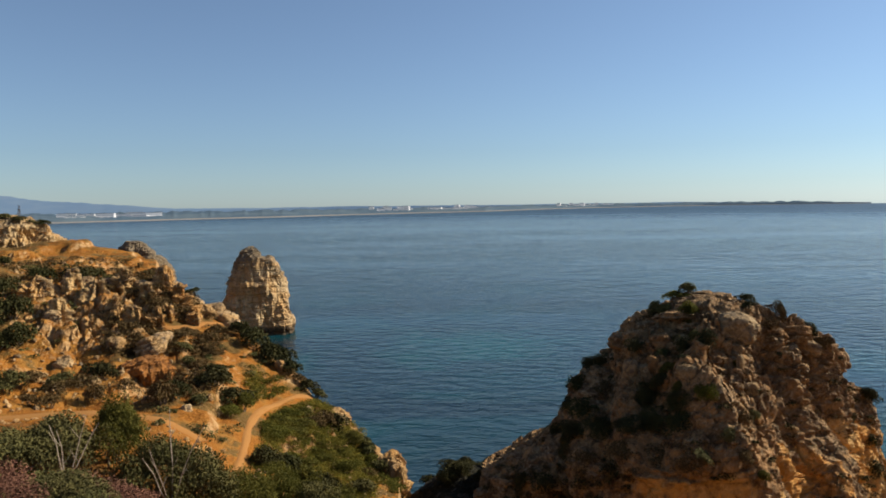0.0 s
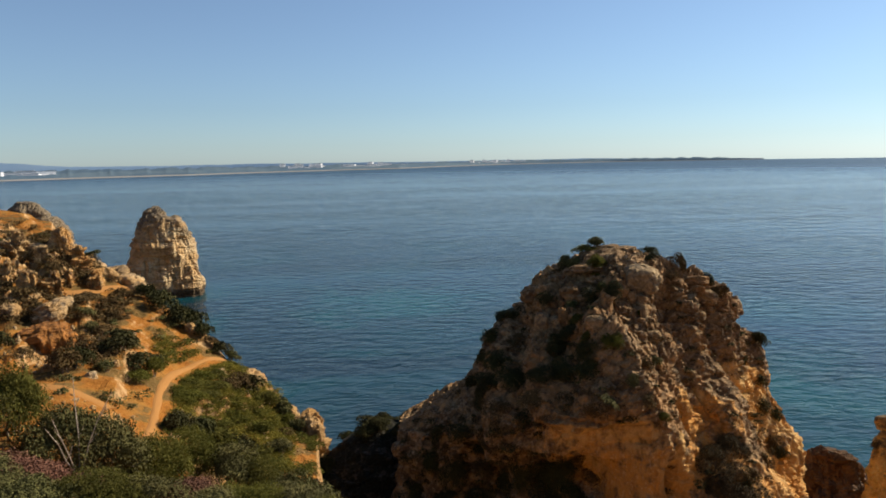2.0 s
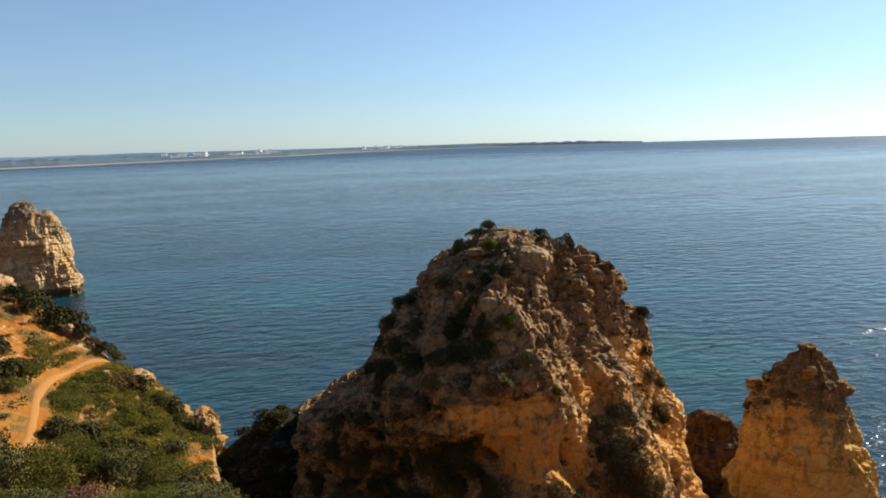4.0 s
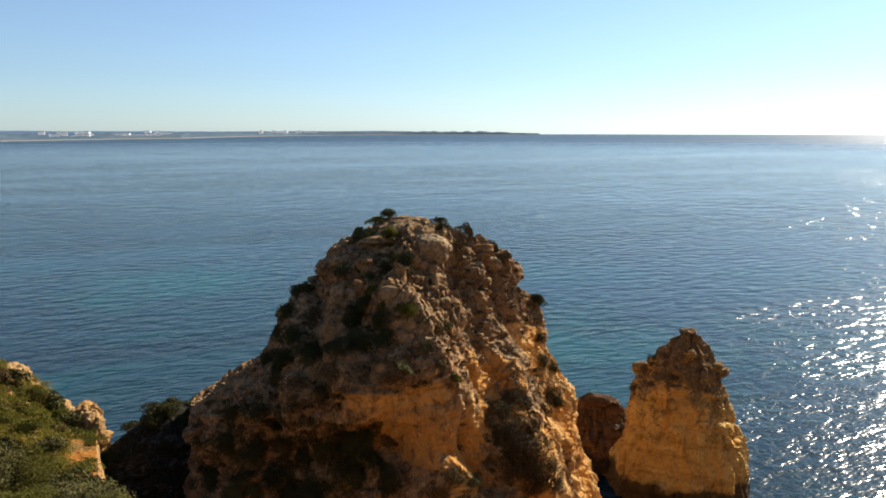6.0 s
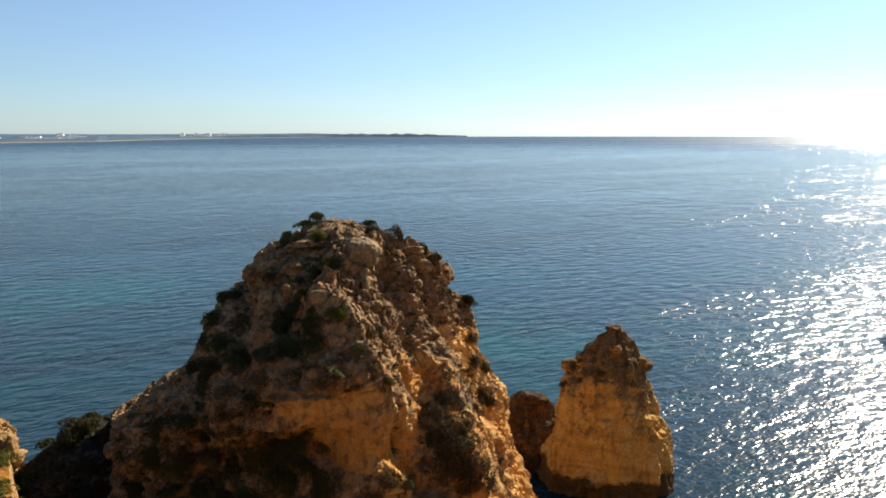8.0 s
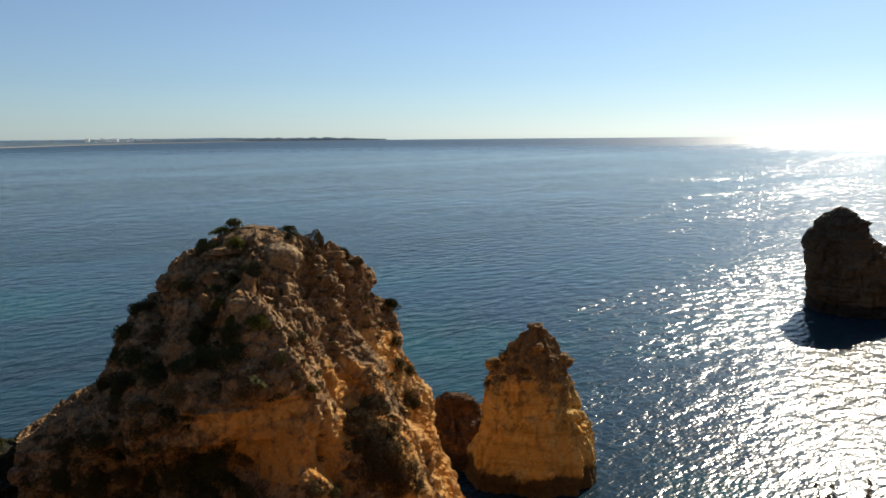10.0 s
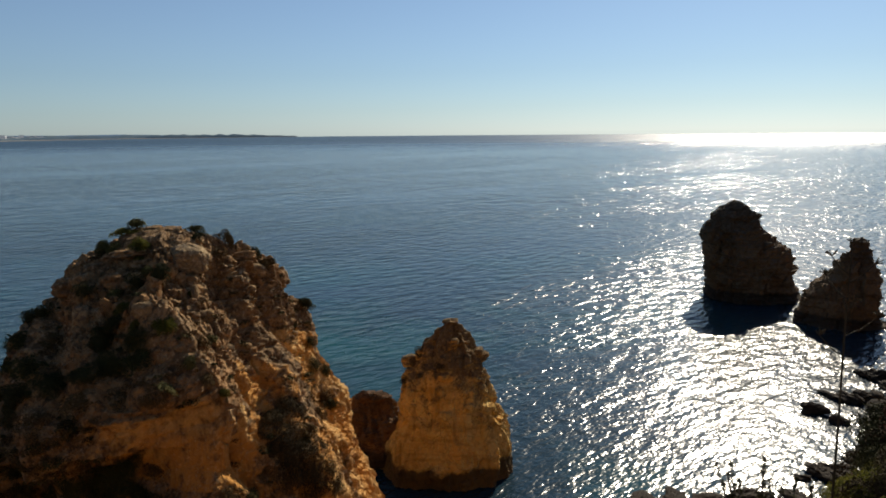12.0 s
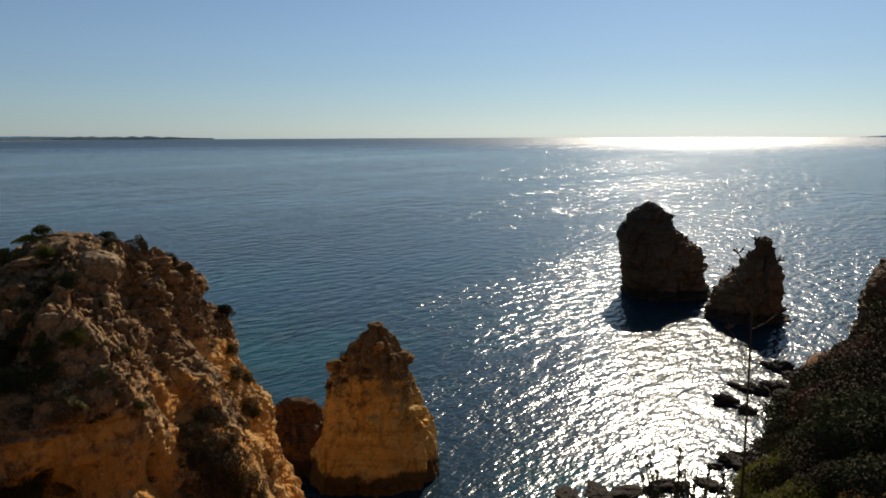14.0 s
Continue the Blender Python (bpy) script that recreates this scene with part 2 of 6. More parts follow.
def water_material():
    m = Nodes("sea_water")
    flat = m.n.new("ShaderNodeVectorMath")
    flat.operation = "LENGTH"
    m.l.new(m.pos, flat.inputs[0])
    off = flat.outputs["Value"]
    patches = m.noise(0.022, 4, 0.6, dist=0.8)
    near = m.span(off, 60, 420, 1.0, 0.0)
    shallow = m.math("MULTIPLY", m.span(patches, 0.47, 0.66), near)
    deep = m.mix(m.span(m.noise(0.006, 4, 0.6, m.stretch(0.5, 1.6, 1)), 0.4, 0.65), (0.0065, 0.0185, 0.029), (0.0105, 0.035, 0.052))
    col = m.mix(shallow, deep, (0.0035, 0.036, 0.044))
    # sandy shoals: plan place and reach
    for x, y, reach in ((57, 84, 26), (8, 158, 26)):
        away = m.n.new("ShaderNodeVectorMath")
        away.operation = "DISTANCE"
        m.l.new(m.pos, away.inputs[0])
        away.inputs[1].default_value = (x, y, 0)
        edge = m.math("ADD", away.outputs["Value"], m.math("MULTIPLY", m.math("SUBTRACT", m.noise(0.06, 4, 0.6, dist=0.6), 0.5), reach * 2.2))
        col = m.mix(m.span(edge, reach * 0.15, reach, 0.45, 0.0), col, (0.004, 0.07, 0.07))
    weed = m.math("MULTIPLY", m.span(m.noise(0.03, 4, 0.6, dist=1.0), 0.56, 0.66), m.span(off, 60, 180, 0.7, 0.0))
    col = m.mix(weed, col, (0.00444, 0.0185, 0.0222))
    # the open sea is rougher than the cove, but for long calm slicks
    calm = m.span(m.noise(0.0045, 4, 0.6, m.stretch(0.3, 2.4, 1, 6), 0.5), 0.46, 0.62, 1.2, 0.45)
    gust = m.span(m.noise(0.03, 3, 0.6, m.stretch(0.6, 1.5, 1, 12), 0.6), 0.35, 0.65, 0.75, 1.25)
    nrm = None
    # long rollers, waves, chop and ripples: scale, height, and over which distances each begins and dies away
    for scale, height, detail, turn, fades in (
        (0.03, 5.4, 1.5, 10, ((450, 1300, 0.03, 1.0),)),
        (0.1, 1.85, 1.0, 14, ((170, 480, 0.08, 1.0), (1500, 3000, 1.0, 0.5))),
        (0.33, 0.64, 1.5, 20, ((50, 180, 0.35, 1.05), (450, 1200, 1.0, 0.3))),
        (1.0, 0.17, 1.5, 8, ((40, 90, 0.9, 1.0), (140, 400, 1.0, 0.25))),
        (2.8, 0.052, 0.5, -12, ((80, 250, 1.0, 0.1),)),
    ):
        force = m.math("MULTIPLY", calm, gust) if scale < 2 else gust
        for fade in fades:
            force = m.math("MULTIPLY", force, m.span(off, *fade))
        nrm = m.bump(m.noise(scale, detail, 0.5, m.stretch(0.75, 1.35, 1, turn)), 1.0, height, nrm)
        m.l.new(force, nrm.node.inputs["Strength"])
    slick = m.math("ADD", m.span(off, 60, 500, 0.2, 0.15), m.span(off, 900, 2600, 0.0, 0.2))
    mat = m.done(col, slick, nrm, 0.26)
    m.bsdf.inputs["IOR"].default_value = 1.33
    return mat


def leaf_material(name, dark, light, dry=None, thin=0.0):
    m = Nodes(name)
    r = m.geo.outputs["Random Per Island"]
    col = m.mix(r, dark, light)
    info = m.n.new("ShaderNodeObjectInfo")
    col = m.mix(m.math("MULTIPLY", info.outputs["Random"], 0.35), col, dry or (0.1, 0.075, 0.03))
    col = m.mix(m.span(m.noise(0.9, 3), 0.4, 0.65, 0, 0.45), col, tuple(c * 0.5 for c in dark))
    mat = m.done(col, 0.8, None, 0.06)
    if thin:
        # light falling through thin leaves
        glow = m.n.new("ShaderNodeBsdfTranslucent")
        m.l.new(col, glow.inputs["Color"])
        both = m.n.new("ShaderNodeMixShader")
        both.inputs[0].default_value = thin
        m.l.new(m.bsdf.outputs[0], both.inputs[1])
        m.l.new(glow.outputs[0], both.inputs[2])
        m.l.new(both.outputs[0], m.n["Material Output"].inputs[0])
    return mat


def bark_material():
    m = Nodes("grey_bark")
    return m.done(m.mix(m.noise(9, 4), (0.12, 0.09, 0.06), (0.25, 0.2, 0.15)), 0.9, m.bump(m.noise(30, 3), 0.5, 0.02), 0.1)


SOIL, SAND_PATH, WATER, BARK = soil_material(), path_material(), water_material(), bark_material()
LEAF_GREEN = leaf_material("green_leaves", (0.0481, 0.0562, 0.00888), (0.148, 0.137, 0.0259), thin=0.4)
LEAF_OLIVE = leaf_material("olive_leaves", (0.052, 0.054, 0.019), (0.125, 0.118, 0.04))
LEAF_DARK = leaf_material("dark_leaves", (0.021, 0.025, 0.0085), (0.062, 0.06, 0.019), (0.055, 0.038, 0.017))
LEAF_BROWN = leaf_material("brown_leaves", (0.032, 0.022, 0.011), (0.085, 0.058, 0.028), (0.06, 0.05, 0.02))
LEAF_RUST = leaf_material("rusty_leaves", (0.085, 0.036, 0.026), (0.19, 0.095, 0.06), (0.11, 0.07, 0.04))
LEAF_STRAW = leaf_material("straw", (0.118, 0.0814, 0.037), (0.207, 0.148, 0.074), (0.148, 0.104, 0.0518))
DEAD_WOOD = leaf_material("bleached_wood", (0.24, 0.19, 0.15), (0.36, 0.3, 0.24), (0.26, 0.2, 0.15))
STALK = leaf_material("dry_stalk", (0.0444, 0.0296, 0.0185), (0.074, 0.0518, 0.0296))
LEAF_DRY = leaf_material("dry_brown_leaves", (0.0518, 0.0311, 0.0118), (0.133, 0.0851, 0.0333))
LEAF_GRASS = leaf_material("grass_blades", (0.1, 0.1, 0.014), (0.24, 0.2, 0.032), (0.15, 0.1, 0.03), thin=0.4)


# ---- helpers for meshes ----
def mesh_object(name, verts, faces, material, parent=None, label="", smooth=False):
    me = bpy.data.meshes.new(name)
    verts, faces = np.asarray(verts, np.float32), np.asarray(faces, np.int32)
    k = faces.shape[1]
    me.vertices.add(len(verts))
    me.vertices.foreach_set("co", verts.ravel())
    me.loops.add(faces.size)
    me.loops.foreach_set("vertex_index", faces.ravel())
    me.polygons.add(len(faces))
    me.polygons.foreach_set("loop_start", np.arange(0, faces.size, k, dtype=np.int32))
    me.polygons.foreach_set("use_smooth", np.full(len(faces), smooth))
    me.update(calc_edges=True)
    me.materials.append(material)
    ob = new(name, me)
    if parent:
        ob.parent = parent
    if label:
        ob["label"] = label
    return ob


def grid_faces(rows, cols, wrap=False):
    r, c = np.meshgrid(np.arange(rows - 1), np.arange(cols if wrap else cols - 1), indexing="ij")
    a, d = r * cols + c, (r + 1) * cols + c
    b, e = r * cols + (c + 1) % cols, (r + 1) * cols + (c + 1) % cols
    return np.stack([a, b, e, d], -1).reshape(-1, 4)


def grid_normals(v):
    """Normals of a grid of points (rows, cols, 3) whose columns wrap round."""
    du = np.roll(v, -1, 1) - np.roll(v, 1, 1)
    dv = np.gradient(v, axis=0)
    n = np.cross(du, dv)
    return n / np.maximum(np.linalg.norm(n, axis=2, keepdims=True), 1e-6)


# ---- crags and sea stacks ----
def at_bearing(az, dist, z=0.0):
    return Vector((math.sin(radians(az)) * dist, math.cos(radians(az)) * dist, z))


def crag(name, az, dist, rows, material, label, category, power=1.7, blocks=0.5, block_size=2.0, rough=0.7, flutes=0.0, strata=0.3,
         rings=220, sides=320, seed=1, group="", dents=(), tall=1.25, tilt=1.0):
    """A rock whose plan is an uneven oval at each height. rows, from the foot up: height, shift across and away, and how far it
    reaches across to either side, towards the viewpoint and away from it. The rock stands dist metres off at the bearing az."""
    rows = np.array(rows, float)
    way = np.cumsum(np.r_[0, np.hypot(np.diff(rows[:, 0]), np.abs(np.diff(rows[:, 3:], axis=0)).mean(1))])
    s = np.linspace(0, way[-1], rings)
    z, cx, cy, al, ar, bf, bb = (np.interp(s, way, rows[:, k]) for k in range(7))
    th = np.linspace(0, 2 * np.pi, sides, endpoint=False)
    c, q = np.cos(th), np.sin(th)
    ex = np.sign(c) * np.abs(c) ** (2 / power)
    ey = np.sign(q) * np.abs(q) ** (2 / power)
    x = cx[:, None] + np.where(c > 0, ar[:, None], al[:, None]) * ex
    y = cy[:, None] + np.where(q > 0, bb[:, None], bf[:, None]) * ey
    v = np.stack([x, y, np.broadcast_to(z[:, None], x.shape)], -1)
    p = v.reshape(-1, 3)
    n = grid_normals(v).reshape(-1, 3)
    n[-sides:] = (0, 0, 1)
    off = seed * 13.7
    smooth = np.ones(len(p))
    rib = p * (1, 1, 0.32 if tall > 2 else 1)
    d = rough * 1.3 * fbm(rib / 6.0 + off, 4, seed) + rough * 0.45 * fbm(rib / 2.4 + off, 2, seed + 2)
    for hx, hy, hz, rx, rz, depth in dents:
        k = np.exp(-(((p[:, 0] - hx) / rx) ** 2 + ((p[:, 1] - hy) / rx) ** 2 + ((p[:, 2] - hz) / rz) ** 2) ** 1.6)
        d = d - depth * k
        smooth = smooth * (1 - 0.85 * np.clip(k * 1.3, 0, 1))
    if flutes:
        d = d - flutes * (np.abs(fbm(p * (0.42, 0.42, 0.09) + off, 3, seed + 5)) * 2 + 0.5 * np.abs(fbm(p * (1.1, 1.1, 0.2) + off, 2, seed + 6))) * smooth
    if strata:
        bent = p[:, 2] + 1.1 * fbm(p / 7.0 + off, 2, seed + 9)
        layer = bent / 1.7 + 0.35 * vnoise(np.c_[bent / 2.3, p[:, :2] * 0], seed)
        k = np.floor(layer).astype(np.int64)
        w = layer - k
        h0, h1 = hash3(k, k * 0, k * 0, seed), hash3(k + 1, k * 0, k * 0, seed)
        patchy = 0.35 + 0.65 * step(-0.2, 0.3, fbm(p / 4.0 + off, 2, seed + 12))
        d = d + strata * patchy * ((h0 + (h1 - h0) * step(0.75, 1.0, w)) - 0.5 - 0.6 * np.exp(-((w - 0.9) / 0.08) ** 2))
    # fracture planes: flat faces that break off at sharp steps
    rnd = np.random.RandomState(seed)
    wob = np.stack([fbm(rib / (block_size * 1.6) + 5 * k, 2, seed + 20 + k) for k in range(3)], 1)
    amp = (0.35 + 0.65 * step(-0.25, 0.25, fbm(p / 4.5 + off * 2, 2, seed + 40))) * smooth
    for k, (size, lean) in enumerate(((1.0, 0.15), (0.8, 0.1), (0.62, 1.6), (0.42, 0.3), (0.3, 0.2), (0.26, 1.2), (0.17, 0.5))):
        turn = k * 2.4 + rnd.uniform(-0.5, 0.5)
        axis = np.array([math.cos(turn), math.sin(turn), tilt * lean * rnd.choice([-1, 1])])
        axis /= np.linalg.norm(axis)
        size = size * block_size
        u = (p @ axis + 0.55 * size * wob[:, k % 3]) / size
        cell = np.floor(u).astype(np.int64)
        w = u - cell
        # each slab is broken across into blocks
        other = np.floor((p[:, 2] + 0.6 * size * wob[:, (k + 1) % 3]) / (size * tall) + hash3(cell, cell * 0, cell * 0, seed + k) * 5).astype(np.int64)
        push = hash3(cell, other, cell * 0 + k, seed + 70)
        d = d + blocks * size * 0.34 * amp * ((push - 0.5) * 1.3 + (w - 0.5) * 0.5 - 0.45 * np.exp(-(np.minimum(w, 1 - w) / 0.05) ** 2))
    edge, val = cells((rib + 0.3 * wob) / 0.55, seed + 3)
    gravel = (0.2 + 0.8 * step(-0.1, 0.3, fbm(p / 3.0 + off * 3, 2, seed + 44))) * smooth
    d = d + blocks * 0.12 * gravel * ((val - 0.5) * 1.2 - 0.5 * np.exp(-(edge / 0.14) ** 2))
    d = d + rough * 0.2 * fbm(p / 0.5, 4, seed + 60, 0.65) * (0.4 + 0.6 * smooth)
    d = d * (1 - 0.6 * step(0.6, 0.95, n[:, 2]))
    p = p + n * d[:, None]
    top = len(p)
    p = np.vstack([p, p[-sides:].mean(0)])
    f = grid_faces(rings, sides, True)
    ob = mesh_object(name, p, f, material, smooth=False)
    # close the crown
    bm = bmesh.new()
    bm.from_mesh(ob.data)
    bm.verts.ensure_lookup_table()
    first = (rings - 1) * sides
    for k in range(sides):
        bm.faces.new((bm.verts[first + k], bm.verts[first + (k + 1) % sides], bm.verts[top]))
    bm.to_mesh(ob.data)
    bm.free()
    ob.matrix_world = Matrix.Translation(at_bearing(az, dist)) @ Matrix.Rotation(-radians(az), 4, "Z")
    return tagged(ob, label, category, group)


def billow(p, octaves, seed, gain=0.5):
    """Rounded lumps with sharp creases between them, 0..1."""
    out, amp, tot = 0, 1.0, 0.0
    for o in range(octaves):
        out = out + amp * np.abs(vnoise(p * (2.1 ** o) + 11.7 * o, seed + o))
        tot += amp
        amp *= gain
    return out / tot


def near_line(p, points):
    """Distance across the face (x and height) to a line."""
    best = np.full(len(p), 99.0)
    pts = np.array(points, float)
    for k in range(len(pts) - 1):
        a, b = pts[k], pts[k + 1]
        t = np.clip(((p[:, (0, 2)] - a) @ (b - a)) / ((b - a) @ (b - a)), 0, 1)
        d = np.linalg.norm(p[:, (0, 2)] - (a + t[:, None] * (b - a)), axis=1)
        best = np.minimum(best, d)
    return best


# the great crag: for each direction from its axis (degrees, 0 across to the east side, -90 towards the viewpoint), heights and reach
CRAG_SIDES = {
    -178: [(-3, 18), (7, 16.4), (9.7, 15.2), (11.6, 15.0), (13.2, 15.4), (13.8, 15.8), (14.5, 14.4), (15.3, 13.1), (16.0, 11.4), (16.9, 10.3), (18.3, 9.6), (19.8, 9.1), (20.9, 8.1), (21.8, 7.9), (22.83, 7.3), (23.47, 6.2), (24.2, 5.3), (24.85, 3.8), (25.49, 2.9), (25.67, 0.5)],
    -150: [(-3, 19), (7, 16.2), (11, 14.6), (13.2, 15.0), (14.6, 14.6), (15.6, 13.4), (16.6, 11.8), (18.3, 10.2), (20, 9.3), (21.84, 8.0), (23.38, 6.2), (24.48, 4.4), (25.31, 3.0), (25.67, 0.5)],
    -125: [(-3, 21), (8, 15.4), (12, 13.6), (14.2, 13.0), (16.6, 13.6), (17.8, 13.2), (19, 11.4), (20.5, 9.6), (21.84, 7.8), (23.2, 6.2), (24.29, 4.4), (25.12, 3.0), (25.58, 0.5)],
    -100: [(-3, 22), (8, 16.0), (12, 14.2), (14, 12.6), (16.6, 12.6), (18.2, 13.0), (18.9, 12.9), (20, 11.0), (21.4, 8.8), (22.65, 6.6), (23.75, 4.8), (24.66, 3.2), (25.21, 2.3), (25.58, 0.5)],
    -78: [(-3, 21), (8, 15.6), (11.5, 13.8), (13, 12.9), (15, 12.2), (16.5, 12.0), (18, 11.2), (19.4, 9.8), (21, 8.2), (22.65, 6.0), (23.75, 4.6), (24.66, 3.4), (25.39, 2.0), (25.49, 0.5)],
    -58: [(-3, 20), (6, 15.0), (9, 13.6), (12, 12.0), (14.5, 10.6), (16.0, 8.8), (16.8, 7.6), (18.5, 7.0), (20.5, 6.0), (22.4, 4.7), (23.6, 3.7), (24.5, 2.7), (25.1, 1.8), (25.4, 0.5)],
    -36: [(-3, 16), (6, 12.4), (9, 11.4), (12, 9.4), (14, 8.0), (15.4, 7.0), (17.5, 6.4), (19.5, 5.8), (21.5, 5.1), (23.0, 4.4), (24.0, 3.6), (24.8, 2.4), (25.3, 0.5)],
    -10: [(-3, 14), (5, 12.0), (7.6, 11.4), (9.0, 11.5), (10.8, 10.4), (12.3, 9.9), (13.4, 9.6), (14.4, 8.4), (16, 7.2), (18, 6.8), (20, 6.2), (21.4, 5.8), (22.6, 5.5), (23.8, 4.4), (24.8, 2.8), (25.3, 0.5)],
    28: [(-3, 16), (4, 14.4), (6.3, 13.9), (8, 13.2), (10, 12.6), (11.8, 12.9), (13.5, 12.1), (14.8, 11.8), (16.5, 10.9), (18.6, 10.2), (19.8, 9.4), (20.6, 8.1), (22, 7.4), (22.8, 6.3), (23.6, 5.3), (24.4, 3.6), (25.2, 1.7), (25.4, 0.5)],
    80: [(-3, 18), (8, 14), (14, 11), (19, 8.5), (22, 6.5), (24, 4.0), (25.4, 0.5)],
    130: [(-3, 18), (8, 14.5), (14, 11.5), (19, 9), (22, 7), (24.4, 4.5), (25.8, 0.5)],
}


def great_crag(rings=400, sides=680, seed=3):
    ang = np.array(list(CRAG_SIDES))
    zs = np.r_[np.linspace(-3, 7, 40, endpoint=False), np.linspace(7, 25.7, rings - 40)]
    table = np.stack([np.interp(zs, *np.array(CRAG_SIDES[k]).T) for k in CRAG_SIDES], 1)
    # more columns on the seaward and viewpoint sides than behind
    th = np.r_[np.linspace(-190, 45, int(sides * 0.86), endpoint=False), np.linspace(45, 170, sides - int(sides * 0.86), endpoint=False)]
    wrap_a = np.r_[ang - 360, ang, ang + 360]
    wrap_r = np.hstack([table, table, table])
    r = np.empty((rings, sides))
    for i, a in enumerate(th):
        k = np.searchsorted(wrap_a, a, "right") - 1
        t = (a - wrap_a[k]) / (wrap_a[k + 1] - wrap_a[k])
        t = 0.5 * t + 0.5 * t * t * (3 - 2 * t)
        r[:, i] = wrap_r[:, k] * (1 - t) + wrap_r[:, k + 1] * t
    rad = np.radians(th)
    v = np.stack([-1 + r * np.cos(rad), r * np.sin(rad), np.broadcast_to(zs[:, None], r.shape)], -1)
    n = grid_normals(v).reshape(-1, 3)
    n[-sides:] = (0, 0, 1)
    p = v.reshape(-1, 3)
    front = step(6, 1, p[:, 1])
    wob = np.stack([fbm(p / 3.5 + 7 * k, 3, seed + 20 + k) for k in range(3)], 1)
    q = p + 0.9 * wob
    d = 0.75 * fbm(p / 5.0 + 41, 3, seed)
    # spurs stand out, gullies cut in: a line down the face, its half width, how far
    for pts, half, push in (
        ([(-1.6, 24.0), (-2.2, 22.4), (-1.2, 20.8), (0.0, 19.2), (0.7, 17.6), (0.9, 16.2)], 0.9, 1.0),
        ([(1.2, 23.6), (1.4, 22.0), (2.0, 20.0), (2.4, 18.0), (2.5, 16.0)], 0.6, -0.5),
        ([(2.6, 23.2), (2.7, 21.0), (3.3, 19.0), (3.9, 17.6), (3.5, 16.6)], 0.65, 0.5),
        ([(3.7, 22.6), (4.2, 20.0), (4.7, 18.0), (5.0, 16.4)], 0.45, -0.45),
        ([(4.6, 22.6), (5.1, 20.4), (5.8, 18.4), (6.1, 17.0)], 0.6, 0.45),
        ([(5.9, 21.0), (6.6, 18.4), (7.2, 16.4)], 0.5, -0.4),
        ([(3.6, 16.9), (4.6, 15.6), (6.0, 13.6), (7.2, 11.6), (7.8, 8.0)], 1.5, 1.3),
        ([(1.6, 16.0), (2.3, 14.4), (3.0, 12.8)], 0.6, -1.0),
        ([(0.2, 14.4), (2.0, 13.4), (2.8, 11.0)], 1.1, 1.0),
        ([(6.6, 15.6), (8.2, 13.6), (9.0, 12.2)], 0.6, -0.9),
        ([(-8.6, 22.6), (-7.0, 20.0), (-6.4, 18.0)], 0.8, -0.7),
        ([(-4.4, 21.4), (-4.0, 19.4)], 0.9, -0.7),
        ([(-10.0, 17.6), (-9.0, 15.8), (-8.6, 13.4)], 0.7, -0.8),
        ([(-12.8, 15.0), (-12.2, 12.0)], 0.6, -0.7),
    ):
        dist = near_line(p + 0.35 * wob, pts)
        d = d + push * np.exp(-(dist / half) ** 2) * front
    low = step(22.6, 20.5, p[:, 2] + 1.2 * wob[:, 0])
    # the smooth wall beneath the brow
    wall = np.exp(-((p[:, 0] + 2.2) / 3.2) ** 4) * step(18.8, 18.2, p[:, 2] + 0.5 * wob[:, 1]) * step(13.4, 14.6, p[:, 2]) * step(-4, -6, p[:, 1])
    east = step(0.2, 1.6, p[:, 0] + 0.7 * wob[:, 1])
    rugged = 1 - 0.4 * wall
    # water-worn ribs run down the face
    arc = np.c_[q[:, 0] * 0.75 + 0.25 * q[:, 1], q[:, 1] * 0.75, q[:, 2] * 0.11]
    d = d - (0.45 + 0.6 * east * np.maximum(low, 0.6)) * billow(arc / 0.9, 2, seed + 5) * rugged + 0.25
    d = d + (0.14 + 0.12 * east) * (0.5 - billow(arc * (1, 1, 1.7) / 0.42, 2, seed + 8)) * rugged
    # broken blocks in the upper beds
    for size, amp, sd in ((1.5, 0.4, 31), (0.7, 0.2, 33)):
        edge, val = cells((p * (1, 1, 1.35) + 0.35 * wob) / size, sd)
        d = d + amp * (1 - 0.65 * low) * rugged * ((val - 0.5) * 1.3 - 0.75 * np.exp(-(edge / 0.1) ** 2))
    # rubble and knobbly weathering
    edge, val = cells((p + 0.2 * wob) / 0.5, seed + 3)
    patch = step(-0.3, 0.25, fbm(p / 2.4 + 90, 2, seed + 44))
    d = d + 0.13 * patch * rugged * (1 - 0.6 * east) * ((val - 0.4) * 1.4 - 0.6 * np.exp(-(edge / 0.12) ** 2))
    d = d + 0.2 * rugged * (0.45 - billow(p / 0.7, 3, seed + 51, 0.6)) + 0.1 * fbm(p / 0.28, 3, seed + 60, 0.6) * (0.3 + 0.7 * rugged)
    # beds: thin recessed courses
    bed = (p[:, 2] + 0.5 * wob[:, 2]) / 1.5
    w = bed - np.floor(bed)
    d = d - 0.22 * np.exp(-((w - 0.5) / 0.09) ** 2) * step(-0.1, 0.3, fbm(p / 3.0 + 5, 2, seed + 70))
    # hollows worn in below the brows: across, half width, brow, floor, depth
    flat_n = n * (1, 1, 0) / np.maximum(np.linalg.norm(n[:, :2], axis=1), 1e-6)[:, None]
    lip = 0.45 * fbm(p / 1.6, 3, seed + 31)
